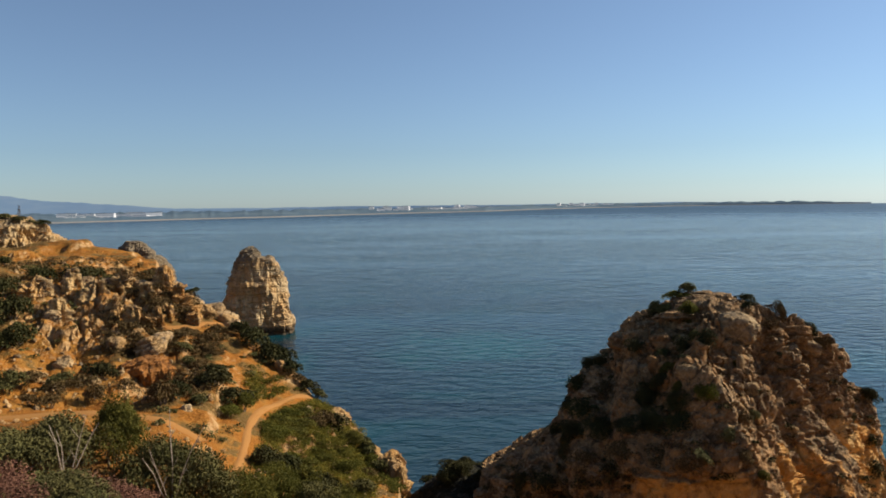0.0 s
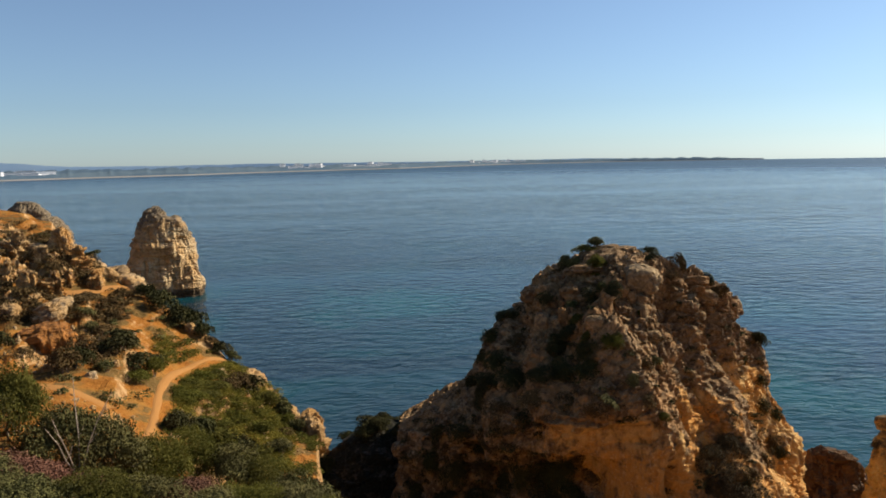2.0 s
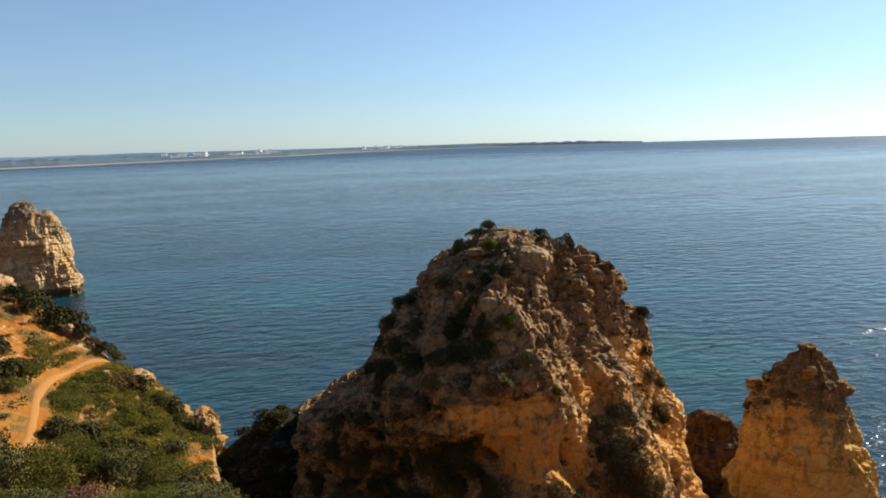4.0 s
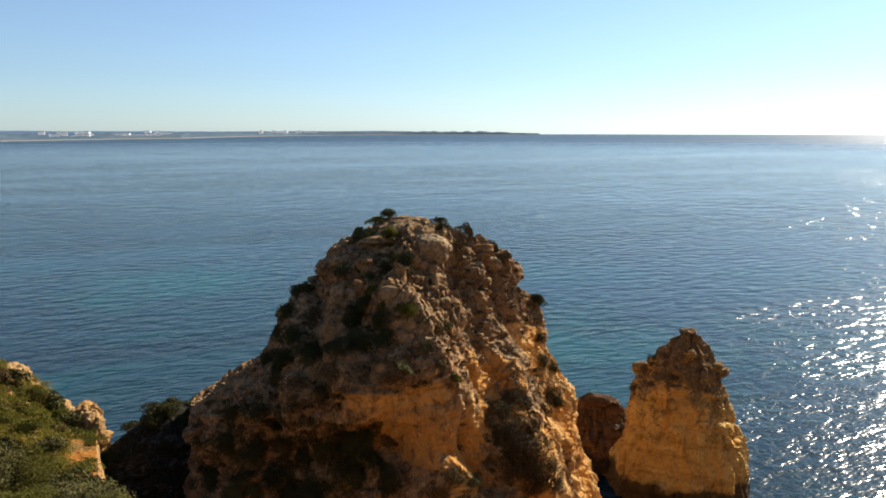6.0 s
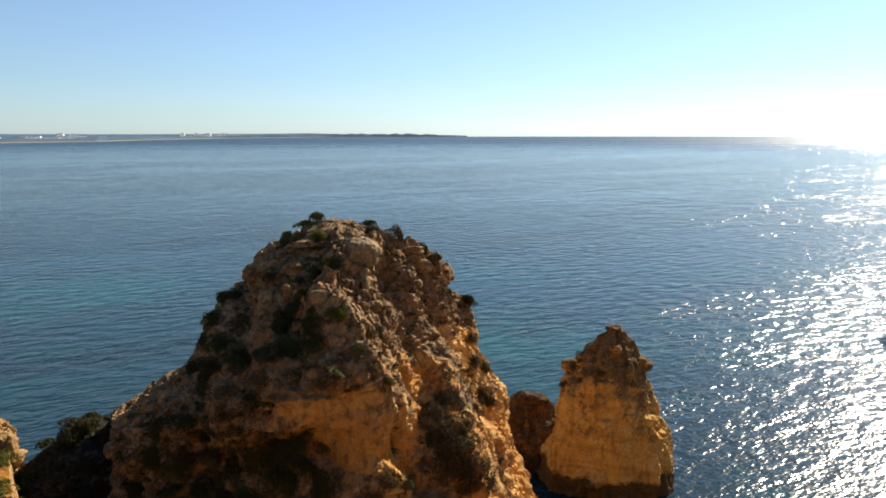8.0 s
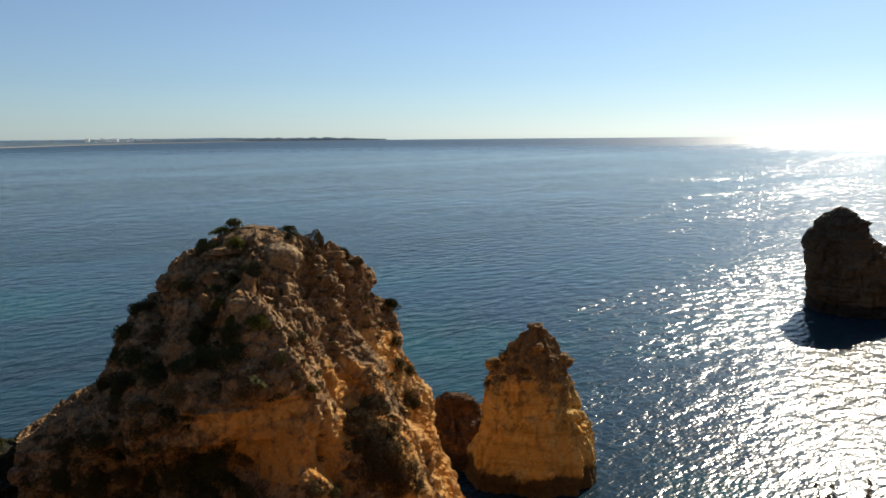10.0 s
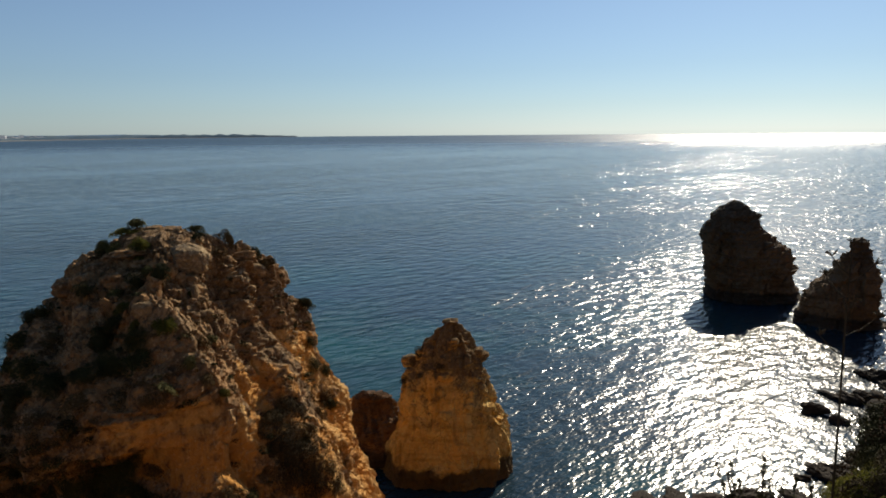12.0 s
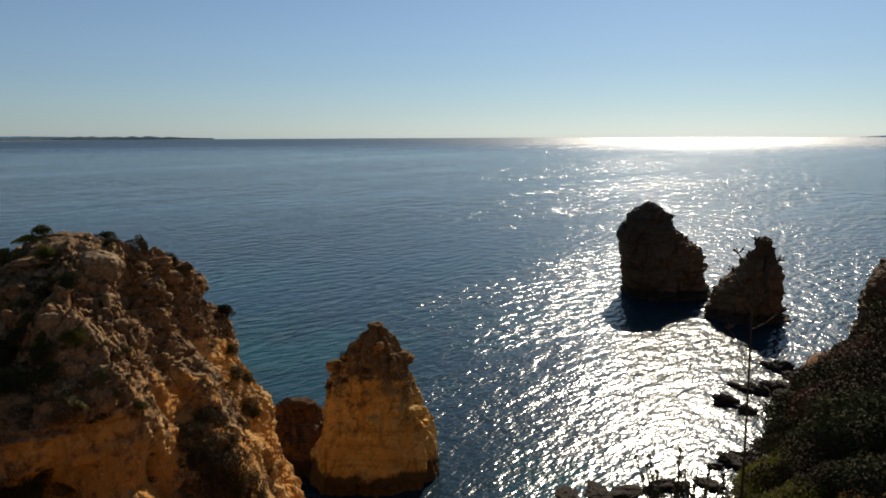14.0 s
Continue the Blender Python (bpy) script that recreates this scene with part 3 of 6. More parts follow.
    for hx, half, brow, floor_z, depth in ((-2.4, 3.3, 18.4, 13.0, 1.0), (-4.0, 2.5, 16.4, 10.0, 2.0), (-9.4, 2.6, 15.6, 8.5, 1.6), (8.0, 1.5, 14.4, 12.2, 1.5), (-13.2, 1.3, 13.0, 9.0, 1.0)):
        k = np.exp(-((p[:, 0] - hx) / half) ** 4) * step(brow + 0.15, brow - 0.3, p[:, 2] + lip) * step(floor_z, floor_z + 1.6, p[:, 2]) * (p[:, 1] < 0)
        p = p - flat_n * (k * depth)[:, None]
    d = d * (1 - 0.5 * step(24.4, 25.2, p[:, 2]))
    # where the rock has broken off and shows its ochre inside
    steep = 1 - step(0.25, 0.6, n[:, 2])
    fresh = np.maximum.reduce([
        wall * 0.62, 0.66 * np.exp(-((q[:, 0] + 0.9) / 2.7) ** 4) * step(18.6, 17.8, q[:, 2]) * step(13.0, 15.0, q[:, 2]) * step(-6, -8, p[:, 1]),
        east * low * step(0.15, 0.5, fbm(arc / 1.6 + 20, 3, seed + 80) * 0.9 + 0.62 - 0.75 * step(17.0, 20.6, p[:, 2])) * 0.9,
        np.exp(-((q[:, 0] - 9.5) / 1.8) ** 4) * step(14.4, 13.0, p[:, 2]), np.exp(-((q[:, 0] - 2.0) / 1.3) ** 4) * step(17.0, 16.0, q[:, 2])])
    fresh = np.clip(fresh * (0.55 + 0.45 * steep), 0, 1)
    p = p + n * d[:, None]
    p[:, 2] += 0.35 * step(20.5, 24.5, p[:, 2]) * step(3.0, -0.5, p[:, 0])
    p[:, 0] += 0.3 * step(-4, -8, p[:, 0]) * step(15.5, 17.5, p[:, 2])
    p = np.vstack([p, p[-sides:].mean(0)])
    last = (rings - 1) * sides
    ob = mesh_object("rock_headland", p, grid_faces(rings, sides, True), ROCK_MAIN)
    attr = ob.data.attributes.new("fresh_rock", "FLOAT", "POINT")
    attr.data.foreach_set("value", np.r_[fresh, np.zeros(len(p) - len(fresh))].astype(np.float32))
    bm = bmesh.new()
    bm.from_mesh(ob.data)
    bm.verts.ensure_lookup_table()
    for k in range(sides):
        bm.faces.new((bm.verts[last + k], bm.verts[last + (k + 1) % sides], bm.verts[len(p) - 1]))
    bm.to_mesh(ob.data)
    bm.free()
    ob.matrix_world = Matrix.Translation(at_bearing(22.6, 48)) @ Matrix.Rotation(-radians(22.6), 4, "Z")
    return tagged(ob, "weathered ochre limestone crag with fluted flanks and scrub", "rock")


MAIN = great_crag()

SPIRE = crag("rock_spire", 42.6, 65.2, [
    (-3, 0, 0, 7.4, 6.6, 7, 7),
    (0, 0, 0, 7.0, 6.2, 6, 6),
    (2.7, 0, 0, 6.4, 6.0, 5.4, 5.2),
    (4.8, 0, 0, 5.3, 5.5, 4.9, 4.8),
    (6.0, 0, 0, 4.8, 4.9, 4.5, 4.4),
    (8.0, 0, 0, 4.7, 4.3, 4.0, 3.9),
    (9.1, 0, 0, 4.4, 3.8, 3.6, 3.5),
    (9.8, 0, 0, 4.1, 3.5, 3.2, 3.2),
    (11.4, 0, 0, 3.2, 3.1, 2.5, 2.6),
    (12.3, 0, 0, 2.5, 2.8, 2.1, 2.1),
    (13.0, 0, 0, 1.8, 2.3, 1.7, 1.7),
    (13.9, 0, 0, 1.2, 1.7, 1.2, 1.2),
    (14.5, 0, 0, 0.7, 1.2, 0.8, 0.8),
    (14.7, 0, 0, 0.3, 0.5, 0.3, 0.3),
], ROCK_SPIRE, "tall pointed ochre limestone spire rising from the sea", "rock", 2.1, 0.45, 2.0, 0.6, 0.6, 0.06, 240, 340, 5,
    dents=[(-0.25, -0.5, 14.4, 0.3, 1.0, 1.0), (-3.8, -2, 10.6, 1.0, 1.0, 0.7), (1.0, -5, 7.4, 3.0, 0.9, 0.6), (-2.0, -5.2, 4.0, 2.2, 1.5, 0.5), (3.2, -4, 4.4, 1.6, 1.3, 0.5), (0.9, -4.4, 6.6, 0.25, 2.2, 0.5)], tall=2.4, tilt=0.6)

SPIRE_BACK = crag("low_rock", 35.9, 68, [
    (-3, 0, 0, 6, 6, 5, 5),
    (1, 0, 0, 4.6, 5.4, 4.2, 4.5),
    (3.6, 0, 0, 3.2, 4.4, 3.2, 3.6),
    (5.2, 0, 0, 2.2, 3.4, 2.0, 2.4),
    (6.2, 0, 0, 1.5, 2.6, 1.0, 1.4),
    (6.6, 0, 0, 0.5, 0.9, 0.4, 0.5),
], ROCK_RED_SHADE, "low rock saddle, darkened for shade, joining the crag and the spire", "rock", 2.2, 0.6, 1.4, 0.7, 0.8, 0.1, 130, 220, 6)

DARK_MOUND = crag("shade_dark_rock", 0.8, 52, [
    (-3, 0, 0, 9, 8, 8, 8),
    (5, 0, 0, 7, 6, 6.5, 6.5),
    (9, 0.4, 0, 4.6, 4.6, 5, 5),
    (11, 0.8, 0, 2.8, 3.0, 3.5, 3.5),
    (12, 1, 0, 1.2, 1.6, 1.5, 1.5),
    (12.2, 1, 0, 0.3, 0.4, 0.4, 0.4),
], ROCK_DEEP_SHADE, "overgrown rock mound with deep shade painted into its blackish colour", "rock", 2.0, 0.5, 1.6, 0.5, 0.0, 0.2, 120, 200, 8)

LEFT_STACK = crag("sea_crag", -14.9, 188, [
    (-3, 0, 0, 9.6, 9.9, 8, 8),
    (1.5, 0, 0, 9.2, 9.6, 7.5, 7.5),
    (7, 0, 0, 8.6, 9.2, 7, 7),
    (11.5, 0, 0, 7.0, 8.4, 6, 6),
    (15.3, 0, 0, 6.0, 7.5, 5, 5),
    (17.6, 0, 0, 5.6, 6.0, 4.4, 4.4),
    (18.6, -0.2, 0, 5.2, 4.6, 4.0, 4.0),
    (19.4, -0.6, 0, 4.6, 2.4, 3.4, 3.4),
    (20.8, -1.0, 0, 3.0, 1.8, 2.2, 2.2),
    (21.6, -1.0, 0, 1.4, 1.2, 1.2, 1.2),
    (21.8, -1.0, 0, 0.4, 0.4, 0.4, 0.4),
], ROCK_STACK, "cream limestone sea stack with a notched top", "rock", 2.6, 0.5, 2.6, 0.8, 0.7, 0.7, 190, 260, 7, "sea stacks",
    [(3.9, -0.5, 18.8, 1.3, 1.6, -2.2), (3.9, -2.5, 18.0, 1.5, 1.6, -1.2), (-1, -7, 12, 1.2, 6, 1.2), (5.5, -5, 10, 1.0, 4, 0.9)])

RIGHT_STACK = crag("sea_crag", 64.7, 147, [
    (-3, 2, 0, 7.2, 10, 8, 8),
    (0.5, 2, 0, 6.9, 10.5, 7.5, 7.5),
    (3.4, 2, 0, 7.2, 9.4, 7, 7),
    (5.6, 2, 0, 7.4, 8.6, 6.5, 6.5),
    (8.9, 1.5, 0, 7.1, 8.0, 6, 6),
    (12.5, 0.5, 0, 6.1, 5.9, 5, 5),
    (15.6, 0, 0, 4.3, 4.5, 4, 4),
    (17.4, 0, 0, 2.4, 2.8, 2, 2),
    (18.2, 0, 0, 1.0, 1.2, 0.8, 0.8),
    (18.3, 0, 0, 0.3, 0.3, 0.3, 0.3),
], ROCK_SHADE, "limestone sea stack painted shade-brown, standing in glittering water", "rock", 2.4, 0.9, 2.4, 1.0, 0.3, 0.7, 160, 220, 11, "sea stacks")

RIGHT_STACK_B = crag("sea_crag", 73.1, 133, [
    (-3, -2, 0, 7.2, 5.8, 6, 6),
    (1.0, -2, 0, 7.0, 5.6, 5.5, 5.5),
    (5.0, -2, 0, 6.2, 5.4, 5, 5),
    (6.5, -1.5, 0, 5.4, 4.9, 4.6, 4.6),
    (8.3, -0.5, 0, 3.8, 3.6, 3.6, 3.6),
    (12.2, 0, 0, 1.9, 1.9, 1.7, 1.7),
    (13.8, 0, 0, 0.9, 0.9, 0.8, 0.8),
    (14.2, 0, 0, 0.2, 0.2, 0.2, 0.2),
], ROCK_SHADE, "small pointed sea stack painted shade-brown beside a larger one", "rock", 2.3, 0.9, 2.0, 0.9, 0.3, 0.6, 150, 200, 13, "sea stacks")

RIGHT_CLIFF = crag("cliff_rock", 80.8, 100, [
    (-3, 8, 0, 18, 20, 12, 14),
    (2, 8, 0, 16.5, 20, 11, 14),
    (3, 8, 0, 14.0, 20, 10, 14),
    (5.7, 8, 0, 11.4, 19, 9, 13),
    (8.7, 8, 0, 10.5, 18, 8, 12),
    (13.7, 8, 0, 10.2, 17, 7, 11),
    (16.2, 8, 0, 8.2, 15, 6, 10),
    (17.5, 8, 0, 5.0, 12, 4, 7),
    (18, 8, 0, 1.0, 3, 1, 2),
], ROCK_RED_SHADE, "reddish brown cliff rock, darkened for shade, at the cove's edge", "rock", 2.4, 0.6, 2.4, 0.7, 0.3, 0.5, 140, 240, 17)

# ---- the land: heights along spokes from the viewpoint ----
# bearing, then pairs of distance and height
SPOKES = [
    (-180, 0, 30.3, 20, 30.3, 40, 30.5, 70, 31, 110, 31, 160, 30, 220, 29),
    (-75, 0, 30.3, 20, 29, 40, 27, 70, 28, 110, 30, 160, 29, 220, 28),
    (-45, 0, 30.3, 14, 27, 28, 23.5, 50, 20, 78, 23, 112, 28, 190, 27),
    (-33, 0, 30.3, 14, 26.5, 28, 22, 50, 19.5, 67, 20.0, 83, 25.4, 118, 26.8),
    (-27, 0, 30.3, 14, 26, 28, 21, 49, 19.3, 65, 19.2, 81, 24.9, 114, 26.8),
    (-22, 0, 30.3, 14, 25.5, 28, 19.8, 48, 18.7, 64, 18.8, 80, 23.8, 112, 24.4),
    (-18, 0, 30.3, 14, 25, 28, 18.5, 46, 17, 64, 18.2, 77, 20.6, 100, 6),
    (-14, 0, 30.3, 14, 24.8, 28, 18, 46, 15.3, 62, 15.5, 72, 17, 92, 0),
    (-10, 0, 30.3, 14, 24.5, 28, 17.5, 44, 13.5, 56, 13.5, 66, 13.6, 83, -2),
    (-6.5, 0, 30.3, 14, 24.3, 28, 17, 42, 13, 52, 12.5, 60, 11.5, 71, -3),
    (-4, 0, 30.3, 12, 25, 25, 17, 40, 12.5, 48, 12.0, 54, 12.0, 59, -3),
    (-2, 0, 30.3, 9, 26, 18, 19, 30, 10, 39, 4, 46, 0, 54, -3),
    (6, 0, 30.3, 6, 28.4, 11, 21.5, 16, 13, 24, 6, 34, 2, 50, -3),
    (60, 0, 30.3, 5, 29, 10, 22, 16, 13, 26, 6, 44, 2, 62, -3),
    (70, 0, 30.3, 5, 28.6, 9, 24.5, 16, 15, 28, 6, 50, 1, 64, -3),
    (76, 0, 30.3, 5, 29.2, 10, 27.6, 16, 23, 28, 12, 50, 3, 80, -3),
    (82, 0, 30.3, 6, 29.6, 13, 28.6, 22, 24, 36, 15, 60, 5, 90, -3),
    (95, 0, 30.3, 8, 30, 20, 29.5, 40, 29, 60, 28, 90, 27, 120, 26),
    (180, 0, 30.3, 20, 30.3, 40, 30.5, 70, 31, 110, 31, 160, 30, 220, 29),
]
SP = np.array(SPOKES, float)
FINE_AZ = np.arange(-180, 180.01, 0.5)
TAB_D = np.stack([np.interp(FINE_AZ, SP[:, 0], SP[:, 1 + 2 * k]) for k in range(7)], 1)
TAB_Z = np.stack([np.interp(FINE_AZ, SP[:, 0], SP[:, 2 + 2 * k]) for k in range(7)], 1)
PATHS = {
    "cliff_path": [(-16.9, 41), (-16.4, 45), (-16.0, 49), (-15.6, 53), (-14.7, 57.5), (-13.4, 61.5), (-12, 64.5), (-11.0, 66), (-10.4, 66.5)],
    "slope_path": [(-40, 51), (-33, 50), (-29, 49.5), (-25, 48.5), (-22, 47.5), (-19, 46)],
    "upper_path": [(-24, 72), (-22, 71), (-20, 72), (-18.6, 74), (-17.2, 76)],
}


def plan(az, d):
    return np.array([math.sin(radians(az)) * d, math.cos(radians(az)) * d])


def curve(points, n):
    """A smooth line through points of the plan."""
    p = np.array([plan(*q) for q in points])
    p = np.vstack([2 * p[0] - p[1], p, 2 * p[-1] - p[-2]])
    out = []
    for i in range(1, len(p) - 2):
        t = np.linspace(0, 1, n, endpoint=False)[:, None]
        a, b, c, e = p[i - 1], p[i], p[i + 1], p[i + 2]
        out.append(0.5 * (2 * b + (c - a) * t + (2 * a - 5 * b + 4 * c - e) * t ** 2 + (3 * b - a - 3 * c + e) * t ** 3))
    return np.vstack(out + [p[-2][None]])


PATH_LINES = {k: curve(v, 14) for k, v in PATHS.items()}
ALL_PATHS = np.vstack(list(PATH_LINES.values()))


def land(x, y):
    """Height of the ground at points of the plan."""
    x, y = np.atleast_1d(x).astype(float), np.atleast_1d(y).astype(float)
    d, az = np.hypot(x, y), np.degrees(np.arctan2(x, y))
    q = (az + 180) / 0.5
    i = np.clip(q.astype(int), 0, len(FINE_AZ) - 2)
    w = (q - i)[:, None]
    td, tz = TAB_D[i] * (1 - w) + TAB_D[i + 1] * w, TAB_Z[i] * (1 - w) + TAB_Z[i + 1] * w
    z = tz[:, -1] - (d - td[:, -1]) * 0.3
    for k in range(6):
        f = (d - td[:, k]) / (td[:, k + 1] - td[:, k])
        g = np.clip(f, 0, 1)
        z = np.where((f >= 0) & (f < 1), tz[:, k] + (tz[:, k + 1] - tz[:, k]) * (0.5 * g + 0.5 * g * g * (3 - 2 * g)), z)
    p = np.stack([x, y, np.zeros_like(x)], 1)
    quiet = np.full(len(x), 1.0)
    for a in range(0, len(x), 20000):
        s = slice(a, a + 20000)
        dist = np.sqrt(((p[s, None, :2] - ALL_PATHS[None]) ** 2).sum(2).min(1))
        quiet[s] = step(0.6, 3.0, dist)
    lively = step(2, 14, d) * quiet * step(200, 120, d)
    z = z + lively * (1.5 * fbm(p / 13 + 3.1, 4, 71) + 0.7 * fbm(p / 4.5 + 1.7, 3, 73))
    # small scarps where the slope has slipped
    t = z / 2.6 + 0.5 * fbm(p / 9 + 8, 3, 75)
    scarp = t - np.floor(t)
    mask = step(-0.1, 0.35, fbm(p / 16 + 2, 2, 77)) * lively
    z = z + mask * 0.9 * (step(0.5, 0.66, scarp) - scarp)
    # runnels down the open earth below the rocks
    arc = np.radians(az) * 62
    wide = fbm(p / 5 + 14, 2, 85)
    run = np.abs(vnoise(np.stack([arc / 2.3 + 0.8 * wide, d / 14, 0 * d], 1), 86)) + 0.5 * np.abs(vnoise(np.stack([arc / 0.9 + wide, d / 7, 0 * d + 4], 1), 87))
    earth = step(-34, -30, az) * step(-18.5, -20.5, az) * step(52, 58, d) * step(84, 76, d) * quiet
    z = z + earth * 0.75 * (run - 0.55)
    # the gully of red earth
    gx, gy = 58.5 * math.sin(radians(-22.6)), 58.5 * math.cos(radians(-22.6))
    z = z - 2.4 * quiet * np.exp(-(((x - gx) / 1.7) ** 2 + ((y - gy) / 2.6) ** 2) ** 1.5)
    # craggy rock on the hillside, ribs running down it
    craggy = np.clip(step(-31.5, -28, az) * step(-16.6, -18.5, az) * step(66, 70, d) * step(96, 86, d) * step(-0.25, 0.1, fbm(p / 8 + 31, 3, 79) + 0.12) + 0.5 * step(0.1, 0.4, fbm(p / 11 + 31, 3, 79)) * step(40, 60, d), 0, 1) * lively
    q3 = np.stack([x, y, z * 0.6], 1)
    bend = np.stack([fbm(q3 / 2 + 9 * k, 2, 81 + k) for k in range(3)], 1)
    edge, val = cells(q3 / 2.1 + 0.5 * bend, 83)
    small, vals = cells(q3 / 0.8 + 0.4 * bend, 84)
    rib = np.abs(vnoise(np.stack([arc / 1.9 + wide, d / 9, 0 * d + 8], 1), 88))
    z = z + 0.72 * craggy * (1.5 * (val - 0.4) - 0.7 * np.exp(-(edge / 0.12) ** 2) + 0.55 * (vals - 0.5) - 0.3 * np.exp(-(small / 0.12) ** 2) + 1.1 * (0.4 - rib))
    return z + lively * 0.22 * fbm(p / 0.9, 4, 89, 0.6)


def build_land():
    az = np.r_[np.arange(-180, -60, 3.0), np.arange(-60, -36, 0.6), np.arange(-36, 0, 0.16), np.arange(0, 60, 0.8), np.arange(60, 86, 0.25), np.arange(86, 180, 3.0), 180.0]
    d = np.r_[0.02, np.geomspace(1.0, 40, 130), np.geomspace(40.3, 125, 300), np.geomspace(127, 230, 40)]
    gd, ga = np.meshgrid(d, np.radians(az), indexing="ij")
    x, y = gd * np.sin(ga) - 0.4, gd * np.cos(ga) - 0.3
    z = land(x.ravel(), y.ravel())
    v = np.stack([x.ravel(), y.ravel(), z], 1)
    ob = mesh_object("ground", v, grid_faces(len(d), len(az)), SOIL)
    return tagged(ob, "ochre earth and rock slopes above the sea", "ground", kind="structure")


GROUND = build_land()


def footpath(name, line, width, label):
    t = np.gradient(line, axis=0)
    t /= np.linalg.norm(t, axis=1, keepdims=True)
    side = np.stack([t[:, 1], -t[:, 0]], 1)
    wob = 1 + 0.25 * vnoise(np.c_[line / 2.0, line[:, :1] * 0], 5)
    cols = [line + side * (width * k * wob)[:, None] for k in (-0.5, -0.25, 0, 0.25, 0.5)]
    v = np.stack(cols, 1).reshape(-1, 2)
    z = land(v[:, 0], v[:, 1]) + 0.07
    z.reshape(-1, 5)[:, (0, 4)] -= 0.12
    ob = mesh_object(name, np.c_[v, z], grid_faces(len(line), 5), SAND_PATH, smooth=True)
    return tagged(ob, label, "path", kind="structure")


footpath("pavement_cliff_path", PATH_LINES["cliff_path"], 0.6, "trodden sandy footpath curving over the cliff shoulder")
footpath("pavement_slope_path", PATH_LINES["slope_path"], 1.4, "trodden sandy footpath across the ochre slope")
footpath("pavement_upper_path", PATH_LINES["upper_path"], 0.9, "narrow sandy footpath below boulders")

# ---- the sea ----
def build_sea():
    az = np.arange(0, 360, 3.0)
    d = np.r_[0.5, np.geomspace(20, 4990, 60)]
    gd, ga = np.meshgrid(d, np.radians(az), indexing="ij")
    v = np.stack([gd * np.sin(ga), gd * np.cos(ga), 0 * gd], -1).reshape(-1, 3)
    ob = mesh_object("water", v, grid_faces(len(d), len(az), True)[:, ::-1], WATER, smooth=True)
    return tagged(ob, "blue rippled sea with teal shallows", "sea", kind="structure")


build_sea()


# ---- rock outcrops of the left headland ----
# bearing, distance, half width, height, seed
for az, d, wide, tall, seed in [
    (-24.2, 79, 1.7, 2.6, 51), (-22.9, 76, 1.5, 2.3, 52), (-21.6, 78.5, 1.5, 2.6, 53), (-20.6, 76.5, 1.3, 2.2, 54), (-26.2, 77, 1.6, 2.2, 55), (-27.6, 79, 1.7, 2.2, 56), (-25.0, 73, 1.2, 1.8, 57), (-28.6, 74, 1.4, 1.9, 58),
    (-23.6, 71.5, 1.5, 2.0, 59), (-22.2, 71, 1.2, 2.2, 60), (-21.2, 72.5, 1.1, 1.7, 62), (-26.6, 70.5, 1.0, 1.3, 63), (-19.6, 73.5, 1.1, 1.8, 64), (-29.8, 78, 1.6, 1.9, 65), (-8.9, 62.5, 1.6, 1.0, 66), (-4.6, 54.6, 2.0, 2.0, 67),
]:
    p = plan(az, d)
    z0 = float(land(p[0], p[1])[0])
    deep = wide * 0.8
    crag("rock_outcrop", az, d, [
        (z0 - 1.6, 0, 0, wide * 1.2, wide * 1.1, deep * 1.3, deep * 1.5),
        (z0 + tall * 0.15, 0, 0, wide, wide, deep * 1.05, deep * 1.4),
        (z0 + tall * 0.5, 0.1, 0, wide * 0.8, wide * 0.78, deep * 0.8, deep * 1.2),
        (z0 + tall * 0.85, 0.15, 0.1, wide * 0.5, wide * 0.46, deep * 0.5, deep * 0.8),
        (z0 + tall, 0.15, 0.2, wide * 0.15, wide * 0.15, deep * 0.15, deep * 0.3),
    ], ROCK_OUTCROP, "craggy pale ochre limestone outcrop on the slope", "rock", 2.0, 1.1, 1.0, 0.55, 0.8, 0.25, 60, 110, seed, "slope outcrops")

RED_BANK = crag("earth_bank", -23.0, 61.5, [
    (14.5, 0, 0, 3.0, 2.8, 1.7, 3.5),
    (17.2, 0, 0, 2.9, 2.6, 1.4, 3.5),
    (19.0, 0, 0, 2.6, 2.3, 1.0, 3.3),
    (19.7, 0, 0.4, 2.0, 1.8, 0.5, 2.8),
    (19.9, 0, 0.8, 0.6, 0.6, 0.3, 1.2),
], RED_EARTH, "steep red earth bank with eroded runnels", "bank", 2.0, 0.3, 1.6, 0.4, 1.0, 0.1, 70, 150, 61)

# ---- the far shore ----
def haze_glow_material(name, color, strength, mottle):
    """Land kilometres off; its haze is painted in as muted colour and emission."""
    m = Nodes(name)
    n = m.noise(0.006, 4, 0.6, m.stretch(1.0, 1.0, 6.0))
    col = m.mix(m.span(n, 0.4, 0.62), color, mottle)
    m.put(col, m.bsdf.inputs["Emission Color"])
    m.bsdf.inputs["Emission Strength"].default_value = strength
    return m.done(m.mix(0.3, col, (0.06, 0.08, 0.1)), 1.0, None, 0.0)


HAZE_HILL = haze_glow_material("hazy_hills", (0.15, 0.22, 0.31), 0.37, (0.17, 0.235, 0.315))
HAZE_LAND = haze_glow_material("hazy_coast", (0.034, 0.054, 0.075), 0.5, (0.052, 0.072, 0.088))
HAZE_SAND = haze_glow_material("hazy_beach", (0.22, 0.2, 0.18), 0.2, (0.19, 0.175, 0.16))
HAZE_WALL = haze_glow_material("hazy_walls", (0.36, 0.36, 0.37), 0.5, (0.4, 0.39, 0.38))
HAZE_GLASS = haze_glow_material("hazy_glass", (0.16, 0.2, 0.25), 0.222, (0.18, 0.22, 0.25))

